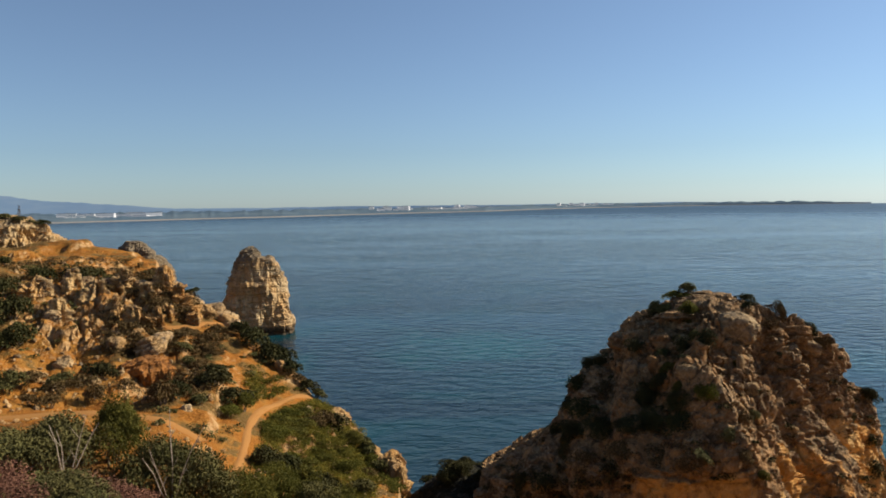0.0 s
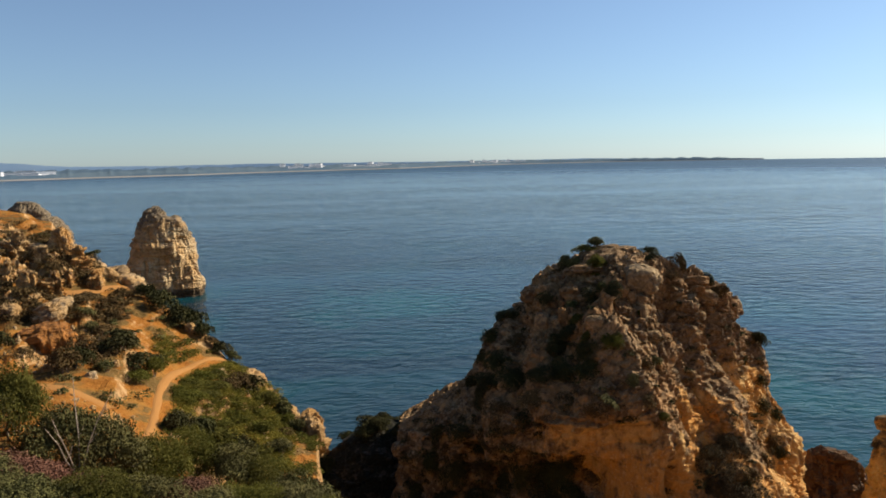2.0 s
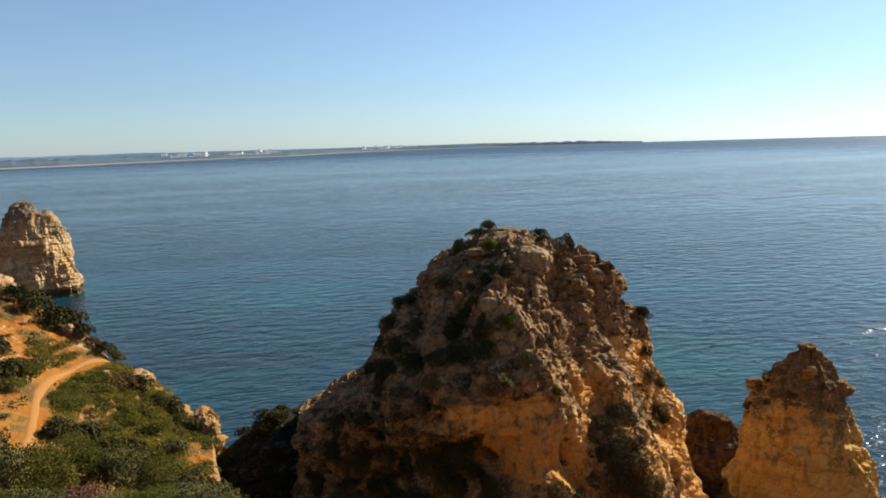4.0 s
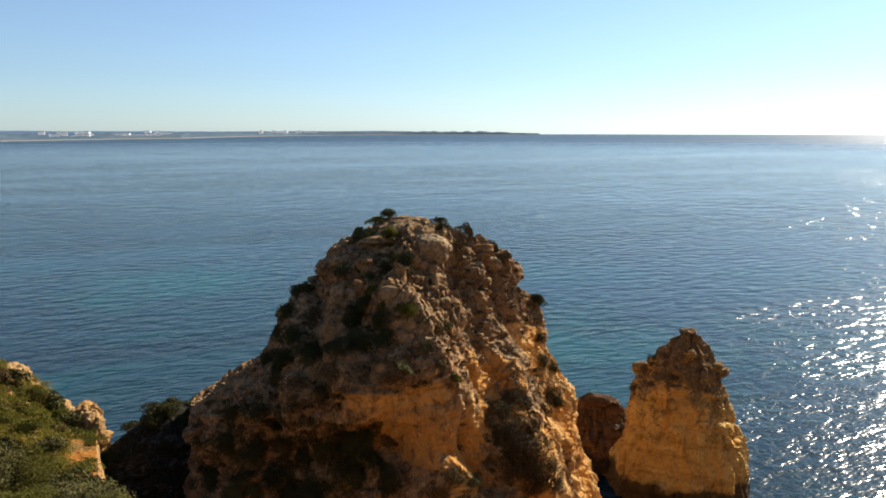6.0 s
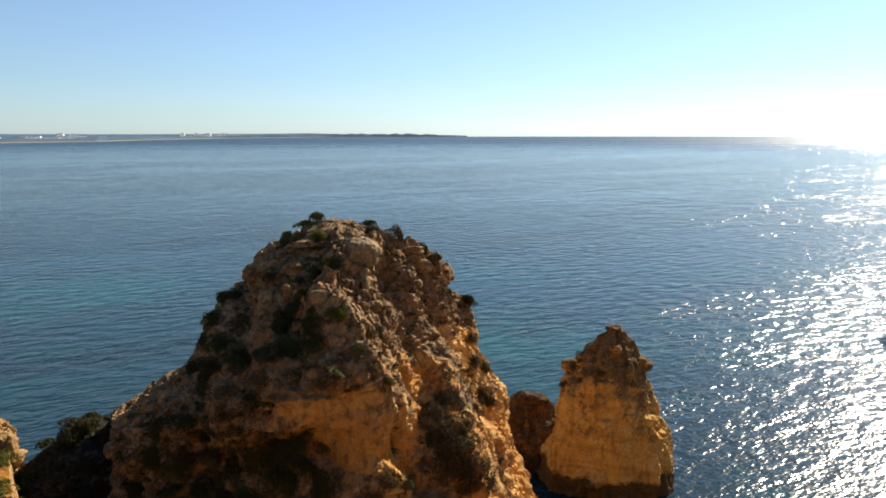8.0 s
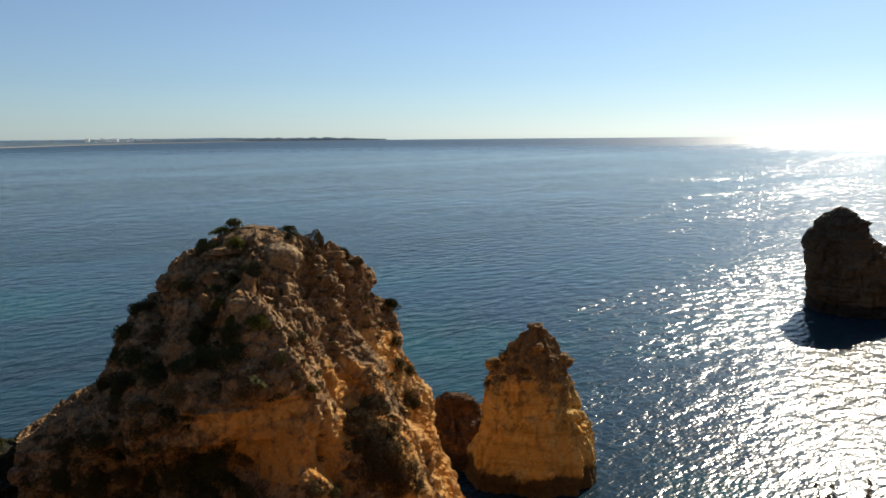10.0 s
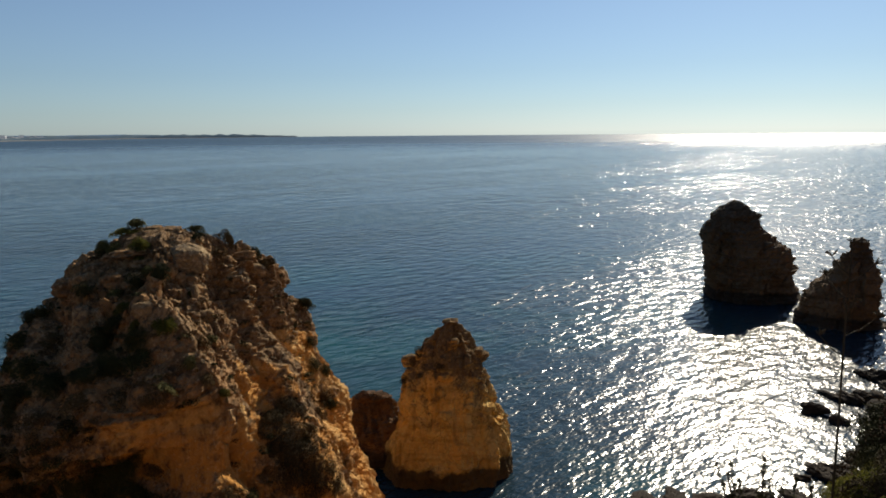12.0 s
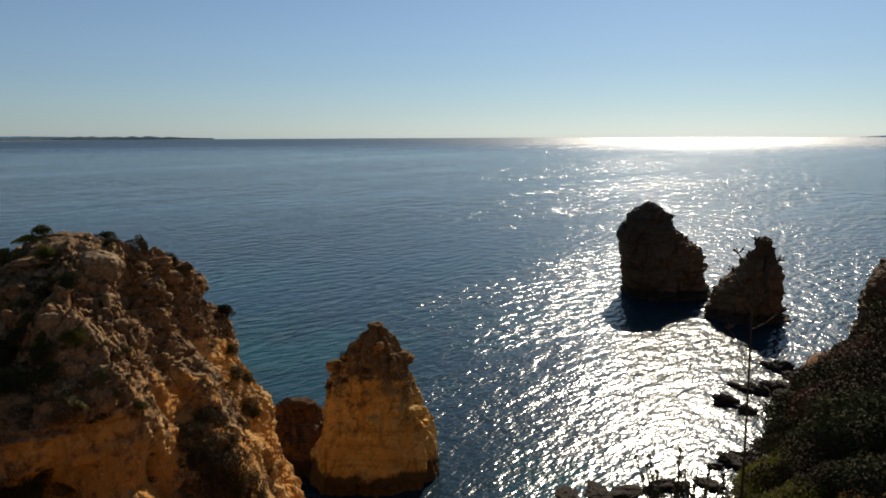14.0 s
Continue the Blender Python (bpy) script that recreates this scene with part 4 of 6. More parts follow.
SHORE_AZ = [-70, -45, -28, -12.7, 3.4, 12.3, 20, 31]
SHORE_D = [1500, 1700, 1850, 2120, 2760, 3900, 4500, 4880]


def strip(name, az, spec, material, label, category, kind="structure"):
    """A strip of far land along bearings; spec: for each line, distances and heights."""
    v = []
    for dist, z in spec:
        r = np.radians(az)
        v.append(np.stack([np.sin(r) * dist, np.cos(r) * dist, z], 1))
    v = np.stack(v, 0)
    ob = mesh_object(name, v.reshape(-1, 3), grid_faces(len(spec), len(az)), material, smooth=True)
    return tagged(ob, label, category, kind=kind)


def build_coast():
    az = np.arange(-70, 31, 0.12)
    shore = np.interp(az, SHORE_AZ, SHORE_D)
    q = np.c_[az * 0.9, az * 0, az * 0]
    fade = step(31, 26, az)
    wide = np.interp(az, [-70, -12, 4, 31], [24, 24, 16, 6])
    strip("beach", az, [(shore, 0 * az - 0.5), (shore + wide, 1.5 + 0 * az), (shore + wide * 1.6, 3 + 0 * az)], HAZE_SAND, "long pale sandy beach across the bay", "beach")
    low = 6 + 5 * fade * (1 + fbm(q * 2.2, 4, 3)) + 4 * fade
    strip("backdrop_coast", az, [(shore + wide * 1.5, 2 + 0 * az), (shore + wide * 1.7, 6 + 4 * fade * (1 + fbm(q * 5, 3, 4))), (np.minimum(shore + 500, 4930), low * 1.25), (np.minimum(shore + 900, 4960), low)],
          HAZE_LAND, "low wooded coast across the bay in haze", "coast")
    az = np.arange(-75, 31, 0.15)
    q = np.c_[az * 0.5, az * 0, az * 0]
    top = np.interp(az, [-75, -45, -34, -31, -27.3, -24, -20.5, -14, -8, 4, 12, 18, 26, 30.5], [150, 150, 118, 108, 76, 48, 26, 22, 25, 20, 21, 24, 14, 2])
    top = top * (1 + 0.12 * fbm(q, 4, 9) + 0.05 * fbm(q * 5, 3, 10))
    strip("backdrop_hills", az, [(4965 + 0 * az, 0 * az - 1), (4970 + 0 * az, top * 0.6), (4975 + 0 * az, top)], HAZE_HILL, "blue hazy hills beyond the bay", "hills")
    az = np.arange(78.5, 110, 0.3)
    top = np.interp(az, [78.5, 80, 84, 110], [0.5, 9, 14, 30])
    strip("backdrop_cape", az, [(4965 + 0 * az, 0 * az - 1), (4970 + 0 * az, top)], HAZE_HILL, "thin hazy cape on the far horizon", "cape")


build_coast()


def box(bm, x0, x1, y0, y1, z0, z1):
    v = [bm.verts.new((x, y, z)) for z in (z0, z1) for x, y in ((x0, y0), (x1, y0), (x1, y1), (x0, y1))]
    for q in ((3, 2, 1, 0), (4, 5, 6, 7), (0, 1, 5, 4), (1, 2, 6, 5), (2, 3, 7, 6), (3, 0, 4, 7)):
        bm.faces.new([v[k] for k in q])


def part(name, bm, material, parent, label=""):
    me = bpy.data.meshes.new(name)
    bm.to_mesh(me)
    bm.free()
    me.materials.append(material)
    ob = new(name, me)
    ob.parent = parent
    if label:
        ob["label"] = label
    return ob


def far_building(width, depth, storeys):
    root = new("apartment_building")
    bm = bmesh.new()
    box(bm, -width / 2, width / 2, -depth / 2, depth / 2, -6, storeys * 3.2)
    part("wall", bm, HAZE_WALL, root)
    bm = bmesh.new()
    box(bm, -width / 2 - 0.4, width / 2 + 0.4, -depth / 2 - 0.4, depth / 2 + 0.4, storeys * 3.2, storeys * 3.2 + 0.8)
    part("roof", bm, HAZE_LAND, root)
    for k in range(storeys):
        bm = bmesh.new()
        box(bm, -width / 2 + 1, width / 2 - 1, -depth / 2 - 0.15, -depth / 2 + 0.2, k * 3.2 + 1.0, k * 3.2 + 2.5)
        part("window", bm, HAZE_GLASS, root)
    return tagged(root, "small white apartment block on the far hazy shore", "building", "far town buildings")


def build_town():
    rnd = random.Random(5)
    protos = [far_building(26, 14, 3), far_building(18, 14, 4), far_building(44, 16, 2), far_building(16, 12, 5)]
    used = set()
    for k in range(64):
        az = rnd.choice([rnd.uniform(-7, 6), rnd.uniform(-4, 3), rnd.uniform(8.5, 13.5), rnd.uniform(-28, -22)])
        tall = rnd.random()
        i = 2 if az < -20 else (3 if tall > 0.93 else 1 if tall > 0.75 else 0 if tall > 0.35 else 2)
        d = float(np.interp(az, SHORE_AZ, SHORE_D)) + rnd.uniform(90, 420)
        m = Matrix.Translation(at_bearing(az, min(d, 4900), rnd.uniform(8, 15))) @ Matrix.Rotation(-radians(az + rnd.uniform(-30, 30)), 4, "Z")
        if i in used:
            copy_thing(protos[i], m)
        else:
            used.add(i)
            protos[i].matrix_basis = m


build_town()

# ---- rocks on the left headland ----
def boulder_mesh(name, size, seed, material, squareness=3.0, detail=4, wear=1.0):
    bm = bmesh.new()
    bmesh.ops.create_icosphere(bm, subdivisions=detail, radius=1)
    p = np.array([v.co for v in bm.verts])
    p = p / (np.abs(p) ** squareness).sum(1, keepdims=True) ** (1 / squareness)
    n = p / np.linalg.norm(p, axis=1, keepdims=True)
    edge, val = cells(p * 1.3 + seed * 3.3, seed)
    d = 0.34 * fbm(p * 0.9 + seed, 3, seed) + 0.3 * (val - 0.5) - 0.1 * np.exp(-(edge / 0.08) ** 2) + 0.06 * fbm(p * 4 + seed, 3, seed + 4)
    p = (p + n * d[:, None] * wear) * size
    for v, c in zip(bm.verts, p):
        v.co = c
    me = bpy.data.meshes.new(name)
    bm.to_mesh(me)
    bm.free()
    me.materials.append(material)
    return me


FAR_CLIFF = crag("cliff_rock", -32.5, 118, [
    (18, -4, 4, 22, 15.5, 9, 10),
    (25, -4, 4, 21, 14.2, 8, 10),
    (27.0, -4, 4, 20, 13.4, 7, 9),
    (29.8, -4, 4, 19, 11.6, 6.5, 8),
    (31.0, -4, 4, 17, 9.4, 5, 7),
    (31.7, -4, 4, 8, 4, 2, 2),
], ROCK_CREAM, "cream limestone cliff with scrub along its top", "rock", 2.6, 0.9, 2.2, 0.9, 1.0, 0.5, 130, 360, 21)

KNOB = crag("rock_outcrop", -23.3, 112, [
    (16, 0, 0, 6, 6.5, 4, 4),
    (22, 0, 0, 4.4, 5.0, 3.4, 3.4),
    (24.5, 0, 0, 3.4, 3.8, 2.8, 2.8),
    (26.4, -0.3, 0, 2.4, 2.2, 1.8, 1.8),
    (27.3, -0.3, 0, 1.2, 1.2, 1, 1),
    (27.5, -0.3, 0, 0.3, 0.3, 0.3, 0.3),
], ROCK_STACK, "grey brown rock knob on the headland's edge", "rock", 2.2, 0.7, 1.6, 0.6, 0.2, 0.4, 100, 160, 23)

# ---- where things rest ----
from mathutils.bvhtree import BVHTree
SURFACES = []


def surface(ob):
    deps = bpy.context.evaluated_depsgraph_get()
    SURFACES.append((ob, BVHTree.FromObject(ob, deps)))


bpy.context.view_layer.update()
for o in (GROUND, MAIN, SPIRE, DARK_MOUND, FAR_CLIFF, KNOB, RIGHT_CLIFF):
    surface(o)


def rest(x, y, only=None):
    """The height of the topmost ground or rock at a point of the plan, and its slope."""
    best, normal = None, Vector((0, 0, 1))
    for ob, tree in SURFACES:
        if only and ob is not only:
            continue
        inv = ob.matrix_world.inverted()
        hit, n, _, _ = tree.ray_cast(inv @ Vector((x, y, 80)), inv.to_3x3() @ Vector((0, 0, -1)))
        if hit is not None:
            z = (ob.matrix_world @ hit).z
            if best is None or z > best:
                best, normal = z, (ob.matrix_world.to_3x3() @ n).normalized()
    return best, normal


# ---- shrubs ----
def leaf_cloud(lobes, count, leaf, rnd, up=0.35):
    """Small leaves on the shells of several lobes (centre, radii)."""
    weight = np.array([r[0] * r[1] + r[2] * r[0] for _, r in lobes])
    pick = rnd.choice(len(lobes), count, p=weight / weight.sum())
    c, r = np.array([q[0] for q in lobes])[pick], np.array([q[1] for q in lobes])[pick]
    u = rnd.normal(size=(count, 3))
    u /= np.linalg.norm(u, axis=1, keepdims=True)
    u[:, 2] = np.where(u[:, 2] < -0.3, -u[:, 2], u[:, 2])
    ragged = 1 + 0.25 * fbm(u * 2.2 + pick[:, None] * 7.0, 3, 5)
    pos = c + u * r * (rnd.uniform(0.35, 1.0, count) ** 0.4 * ragged)[:, None]
    pos[:, 2] = np.maximum(pos[:, 2], 0.02)
    n = u * 0.6 + rnd.normal(size=(count, 3)) * 0.6 + (0, 0, up)
    n /= np.linalg.norm(n, axis=1, keepdims=True)
    t = np.cross(n, rnd.normal(size=(count, 3)))
    t /= np.linalg.norm(t, axis=1, keepdims=True)
    s = np.cross(n, t)
    size = leaf * rnd.uniform(0.6, 1.3, count)[:, None]
    a = pos - t * size
    b_ = pos + s * size * 0.42 + n * size * 0.12
    c_ = pos + t * size
    d_ = pos - s * size * 0.42 + n * size * 0.12
    v = np.stack([a, b_, c_, d_], 1).reshape(-1, 3)
    return v, np.arange(count * 4).reshape(-1, 4)


def twig(points, r0, r1, sides=5):
    """A tapered, bent tube through points, as vertices and faces."""
    pts = np.array(points, float)
    t = np.gradient(pts, axis=0)
    t /= np.linalg.norm(t, axis=1, keepdims=True)
    a = np.cross(t, (0.31, 0.9, 0.2))
    a /= np.linalg.norm(a, axis=1, keepdims=True)
    b2 = np.cross(t, a)
    r = np.linspace(r0, r1, len(pts))[:, None]
    ring = [pts + r * (a * math.cos(k * 2 * math.pi / sides) + b2 * math.sin(k * 2 * math.pi / sides)) for k in range(sides)]
    return np.stack(ring, 1).reshape(-1, 3), grid_faces(len(pts), sides, True)


def join(pieces):
    vs, fs, n = [], [], 0
    for v, f in pieces:
        vs.append(v)
        fs.append(f + n)
        n += len(v)
    return np.vstack(vs), np.vstack(fs)


def shrub(label, leaf_mat, leaves, leaf, seed, lobes=7, flat=1.0, bare=0.0, group=""):
    """A shrub about 2 m across and 1 m high at scale 1: woody stems below a ragged crown of leaves."""
    rnd = np.random.RandomState(seed)
    root = new("shrub")
    shells = []
    for k in range(lobes):
        a, d = rnd.uniform(0, 6.28), rnd.uniform(0.1, 0.68) if k else 0
        r = rnd.uniform(0.26, 0.45)
        z = (0.62 - 0.45 * d + rnd.uniform(-0.1, 0.14)) * flat
        shells.append(((math.cos(a) * d, math.sin(a) * d, z), (r * rnd.uniform(0.9, 1.3), r * rnd.uniform(0.9, 1.3), r * 0.85 * flat)))
    v, f = leaf_cloud(shells, leaves, leaf, rnd)
    mesh_object("foliage", v, f, leaf_mat, root)
    for k in range(5):
        c = shells[k % lobes][0]
        tip = np.array(c) * (1.0 + bare)
        mid = tip * (0.5, 0.5, 0.45) + rnd.uniform(-0.08, 0.08, 3)
        v, f = twig([(c[0] * 0.08, c[1] * 0.08, -0.15), mid, tip], 0.035, 0.01)
        mesh_object("stem", v, f, BARK, root)
    return tagged(root, label, "shrub", group)


KINDS = {
    "green": [shrub("green leafy coastal shrub on the ochre slope", LEAF_GREEN, 1500, 0.07, 101 + k, 8, 0.9) for k in range(2)],
    "olive": [shrub("olive grey coastal shrub on the slope", LEAF_OLIVE, 1500, 0.065, 111 + k, 8, 0.9) for k in range(2)],
    "dark": [shrub("dark green dense shrub on the slope", LEAF_DARK, 1500, 0.07, 121 + k, 9, 0.9) for k in range(2)],
    "dry": [shrub("dry brown twiggy shrub on the slope", LEAF_DRY, 1300, 0.055, 131 + k, 8, 0.8, 0.25) for k in range(2)],
    "big": [shrub("large dense olive green bush below the viewpoint", LEAF_OLIVE, 9500, 0.028, 141 + k, 13, 0.95) for k in range(2)],
    "bigreen": [shrub("large dense green bush below the viewpoint", LEAF_GREEN, 9500, 0.028, 151 + k, 13, 0.95) for k in range(2)],
    "bigdark": [shrub("large dark bush on the shaded slope", LEAF_DARK, 8500, 0.028, 171 + k, 11, 0.95) for k in range(2)],
    "bigbrown": [shrub("dense dark brown bush on the crag's spur", LEAF_BROWN, 6500, 0.028, 181 + k, 11, 0.95) for k in range(2)],
    "bigdry": [shrub("large dry reddish brown bush below the viewpoint", LEAF_RUST, 6500, 0.026, 161, 11, 0.9, 0.2)],
}
FIRST = {}
count_rnd = random.Random(11)


def plant(kind, x, y, width, height, only=None, sink=0.12):
    """One shrub of a kind, resting on what lies below it."""
    z, n = rest(x, y, only)
    if z is None or z < 0.3:
        return None
    i = count_rnd.randrange(len(KINDS[kind]))
    proto = KINDS[kind][i]
    lean = Vector((0, 0, 1)).lerp(n, 0.35).normalized()
    m = Matrix.Translation((x, y, z - sink * height)) @ Vector((0, 0, 1)).rotation_difference(lean).to_matrix().to_4x4()
    m = m @ Matrix.Rotation(count_rnd.uniform(0, 6.28), 4, "Z") @ Matrix.Diagonal((width / 2, width / 2 * count_rnd.uniform(0.85, 1.15), height, 1))
    if (kind, i) in FIRST:
        s = proto.scale
        return copy_thing(proto, m @ Matrix.Diagonal((1 / s[0], 1 / s[1], 1 / s[2], 1)))
    FIRST[(kind, i)] = proto
    proto.matrix_basis = m
    return proto


def plant_at(kind, az, d, width, height, only=None):
    p = plan(az, d)
    return plant(kind, p[0], p[1], width, height, only)


# kind, bearing, distance, width, height
for row in [
    ("dark", -27.6, 86, 5.0, 2.0), ("dark", -29.2, 86, 4.0, 2.0), ("dark", -26.2, 87, 3.6, 1.6), ("dark", -31.3, 73, 4.2, 3.0), ("dark", -33.2, 72, 4.6, 3.4),
    ("dark", -32.0, 78, 4.0, 2.6), ("dark", -31.8, 93, 3.2, 1.6), ("olive", -31.9, 58.5, 2.8, 2.2), ("olive", -33.3, 60, 2.6, 2.0), ("olive", -28.6, 58.2, 3.0, 1.6), ("dry", -27.4, 58.5, 2.4, 1.5),
    ("dry", -26.5, 55, 2.6, 1.6), ("dry", -29.4, 53, 3.0, 1.4), ("dry", -30.8, 54, 2.2, 1.1), ("dry", -21.9, 52.5, 3.4, 2.4), ("dark", -21.2, 53.6, 2.6, 2.0),
    ("dry", -19.6, 58.5, 3.6, 1.8), ("dark", -18.2, 57.4, 3.6, 1.8), ("dark", -17.0, 56.6, 3.2, 1.6), ("green", -16.1, 55.2, 2.6, 2.0), ("green", -17.3, 53.6, 2.6, 1.0),
    ("olive", -19.2, 53.2, 2.6, 1.1), ("dry", -20.2, 55.4, 2.6, 1.2), ("dark", -15.4, 70.5, 4.2, 2.6), ("dark", -14.4, 69.5, 3.8, 2.6), ("dark", -13.4, 69, 3.6, 2.4), ("dark", -12.6, 67.6, 2.6, 1.8),
    ("dark", -16.0, 72.5, 3.0, 2.2), ("dry", -9.8, 58.6, 3.4, 2.0), ("dark", -9.0, 58.4, 2.8, 2.0), ("dry", -10.4, 57.6, 2.6, 1.6), ("green", -7.8, 56.5, 2.6, 1.7), ("olive", -7.0, 56.6, 2.6, 1.8), ("green", -6.4, 54.8, 2.4, 1.5),
    ("olive", -5.6, 53.6, 2.2, 1.4), ("dry", -6.6, 51.6, 2.4, 1.2), ("green", -8.2, 50.4, 2.8, 1.3), ("green", -11.6, 60.2, 2.6, 0.8), ("green", -12.6, 58.2, 2.8, 0.8), ("green", -13.2, 55.4, 2.8, 0.8),
    ("green", -13.8, 52.2, 3.0, 0.9), ("green", -12.4, 53.4, 2.8, 0.8), ("green", -11.4, 55.4, 2.8, 0.9), ("olive", -10.8, 58.2, 2.4, 0.8), ("green", -12.8, 49.6, 3.0, 1.1), ("green", -11.2, 50.2, 2.8, 1.0),
    ("dark", -13.2, 46.6, 3.4, 1.8), ("green", -11.6, 46.4, 3.2, 1.7), ("dark", -14.6, 45.4, 3.0, 1.6), ("dark", -10.0, 46.8, 3.0, 1.5), ("green", -8.6, 46.2, 3.0, 1.4), ("olive", -7.0, 47.6, 2.8, 1.4),
    ("dry", -23.4, 78, 4.4, 1.0), ("dry", -22.4, 82, 4.2, 1.0), ("dry", -23.6, 86, 4.4, 1.0), ("dry", -21.8, 86, 4.0, 0.9), ("olive", -21.2, 91, 3.0, 0.8), ("dry", -24.6, 90, 3.6, 0.9), ("green", -20.6, 94, 2.6, 0.8),
    ("olive", -25.4, 84, 3.0, 1.2), ("dark", -11.3, 67.0, 2.6, 1.6), ("olive", -10.5, 66.8, 2.2, 1.3), ("dry", -12.0, 67.4, 2.2, 1.2), ("olive", -20.2, 64, 3.0, 1.2), ("dry", -19.3, 62.5, 3.0, 1.3), ("dark", -18.4, 61, 2.8, 1.3), ("olive", -17.5, 59.6, 2.8, 1.2), ("dry", -21.2, 61, 2.6, 1.2), ("dry", -30.4, 60, 3.0, 1.4), ("dry", -28.4, 61.5, 3.0, 1.5), ("dark", -26.0, 61, 3.2, 1.9), ("dry", -24.6, 57, 2.8, 1.4), ("dry", -28.8, 56.5, 3.2, 1.6), ("dark", -31.0, 69, 3.6, 2.6), ("dark", -32.6, 68, 3.8, 2.6), ("dry", -22.0, 74.5, 2.4, 0.9), ("dry", -21.0, 80, 2.6, 0.9), ("olive", -22.6, 81, 2.4, 0.8), ("dry", -20.2, 70.5, 2.2, 0.9), ("dark", -19.8, 79, 2.8, 1.1), ("dry", -18.8, 69, 2.8, 1.0), ("olive", -20.4, 66, 2.2, 0.9), ("green", -22.2, 96, 3.0, 0.8),
]:
    plant_at(*row)

# the thicket below the viewpoint
for row in [
    ("big", -33.0, 33, 5.0, 2.6), ("big", -29.2, 34, 4.6, 3.2), ("bigreen", -25.6, 35, 4.6, 3.8), ("big", -22.6, 33, 4.4, 3.4), ("big", -19.8, 32, 4.6, 3.6), ("bigreen", -16.8, 33, 4.2, 2.8),
    ("bigreen", -13.8, 34, 4.0, 2.8), ("big", -11.2, 33, 3.8, 2.8), ("big", -6.0, 29.5, 3.8, 3.0), ("big", -4.2, 28.6, 3.4, 2.6), ("bigreen", -8.6, 32.5, 3.6, 2.7), ("bigdry", -33.0, 24, 4.2, 2.6), ("bigdry", -28.2, 22.5, 4.0, 2.4),
    ("bigdry", -24.4, 21.5, 3.6, 1.9), ("big", -20.6, 23, 4.0, 2.5), ("big", -17.0, 24, 3.8, 2.4), ("bigreen", -13.2, 25, 3.6, 2.3), ("big", -30.4, 27.5, 4.4, 2.4), ("big", -36.5, 30, 4.6, 2.8),
    ("bigdry", -32.6, 16.5, 2.6, 1.0), ("big", -29.0, 17.0, 2.6, 1.0), ("bigdry", -25.6, 16.5, 2.4, 0.9), ("big", -22.6, 17.5, 2.4, 0.9), ("bigreen", -19.6, 18.0, 2.4, 0.9), ("big", -16.2, 18.5, 2.4, 0.9),
    ("big", -5.0, 20.0, 2.8, 2.7), ("big", -7.4, 21.5, 2.4, 2.0), ("bigreen", -10.0, 22.0, 2.6, 1.7), ("big", -12.6, 22.0, 2.8, 1.7), ("bigreen", -15.4, 22.0, 2.8, 1.7), ("big", -18.4, 21.5, 2.8, 1.7), ("bigdry", -21.6, 19.0, 2.6, 1.2), ("big", -2.6, 20.0, 2.0, 1.5), ("bigreen", -11.4, 18.6, 2.4, 1.2), ("big", -14.0, 18.2, 2.4, 1.1), ("bigreen", -8.6, 18.6, 2.2, 1.2),
    ("bigreen", -9.2, 13.0, 1.8, 0.9), ("big", -6.0, 13.2, 1.8, 0.8), ("bigreen", -4.2, 12.6, 1.6, 0.7), ("big", -12.6, 13.0, 1.8, 0.8),
    ("big", -25.0, 14.0, 2.0, 0.9), ("bigreen", -21.4, 14.0, 2.0, 0.9), ("big", -17.8, 14.2, 2.0, 0.9), ("bigdry", -14.2, 14.4, 2.0, 0.9), ("bigreen", -10.8, 14.4, 2.0, 0.9), ("big", -7.6, 14.6, 1.8, 0.8), ("bigdry", -29.0, 14.0, 2.0, 0.8),
    ("bigdry", -31.0, 13.2, 1.8, 0.8), ("big", -27.0, 13.4, 1.8, 0.8), ("bigdry", -23.2, 13.0, 1.8, 0.7), ("big", -34.0, 14.0, 2.0, 0.8), ("big", -27.4, 15.4, 2.0, 0.9), ("big", -3.0, 15.5, 1.8, 1.0), ("bigreen", -1.4, 17.0, 1.8, 0.9),
    ("bigreen", -9.6, 26.5, 3.4, 2.0), ("big", -36.0, 21, 4.0, 2.4), ("bigreen", 5.6, 33, 3.0, 1.6), ("big", -1.2, 24, 2.6, 1.2),
]:
    plant_at(*row)

def face_spot(x, z, host=None):
    """The place on the great crag's viewpoint side at that distance across and height, and its slope."""
    host = host or MAIN
    tree = next(t for o, t in SURFACES if o is host)
    hit, n, _, _ = tree.ray_cast(Vector((x, -60, z)), Vector((0, 1, 0)))
    if hit is None:
        return None, None
    return host.matrix_world @ hit, (host.matrix_world.to_3x3() @ n).normalized()


def plant_face(kind, x, z, width, height, lean=0.6, host=None):
    """One shrub growing out of the crag's face."""
    p, n = face_spot(x, z, host)
    if p is None:
        return
    i = count_rnd.randrange(len(KINDS[kind]))
    proto = KINDS[kind][i]
    up = Vector((0, 0, 1)).lerp(n, lean).normalized()
    m = Matrix.Translation(p - up * 0.16 * height) @ Vector((0, 0, 1)).rotation_difference(up).to_matrix().to_4x4()
    m = m @ Matrix.Rotation(count_rnd.uniform(0, 6.28), 4, "Z") @ Matrix.Diagonal((width / 2, width / 2 * count_rnd.uniform(0.85, 1.15), height, 1))
    if (kind, i) in FIRST:
        s = proto.scale
        copy_thing(proto, m @ Matrix.Diagonal((1 / s[0], 1 / s[1], 1 / s[2], 1)))
    else:
        FIRST[(kind, i)] = proto
        proto.matrix_basis = m


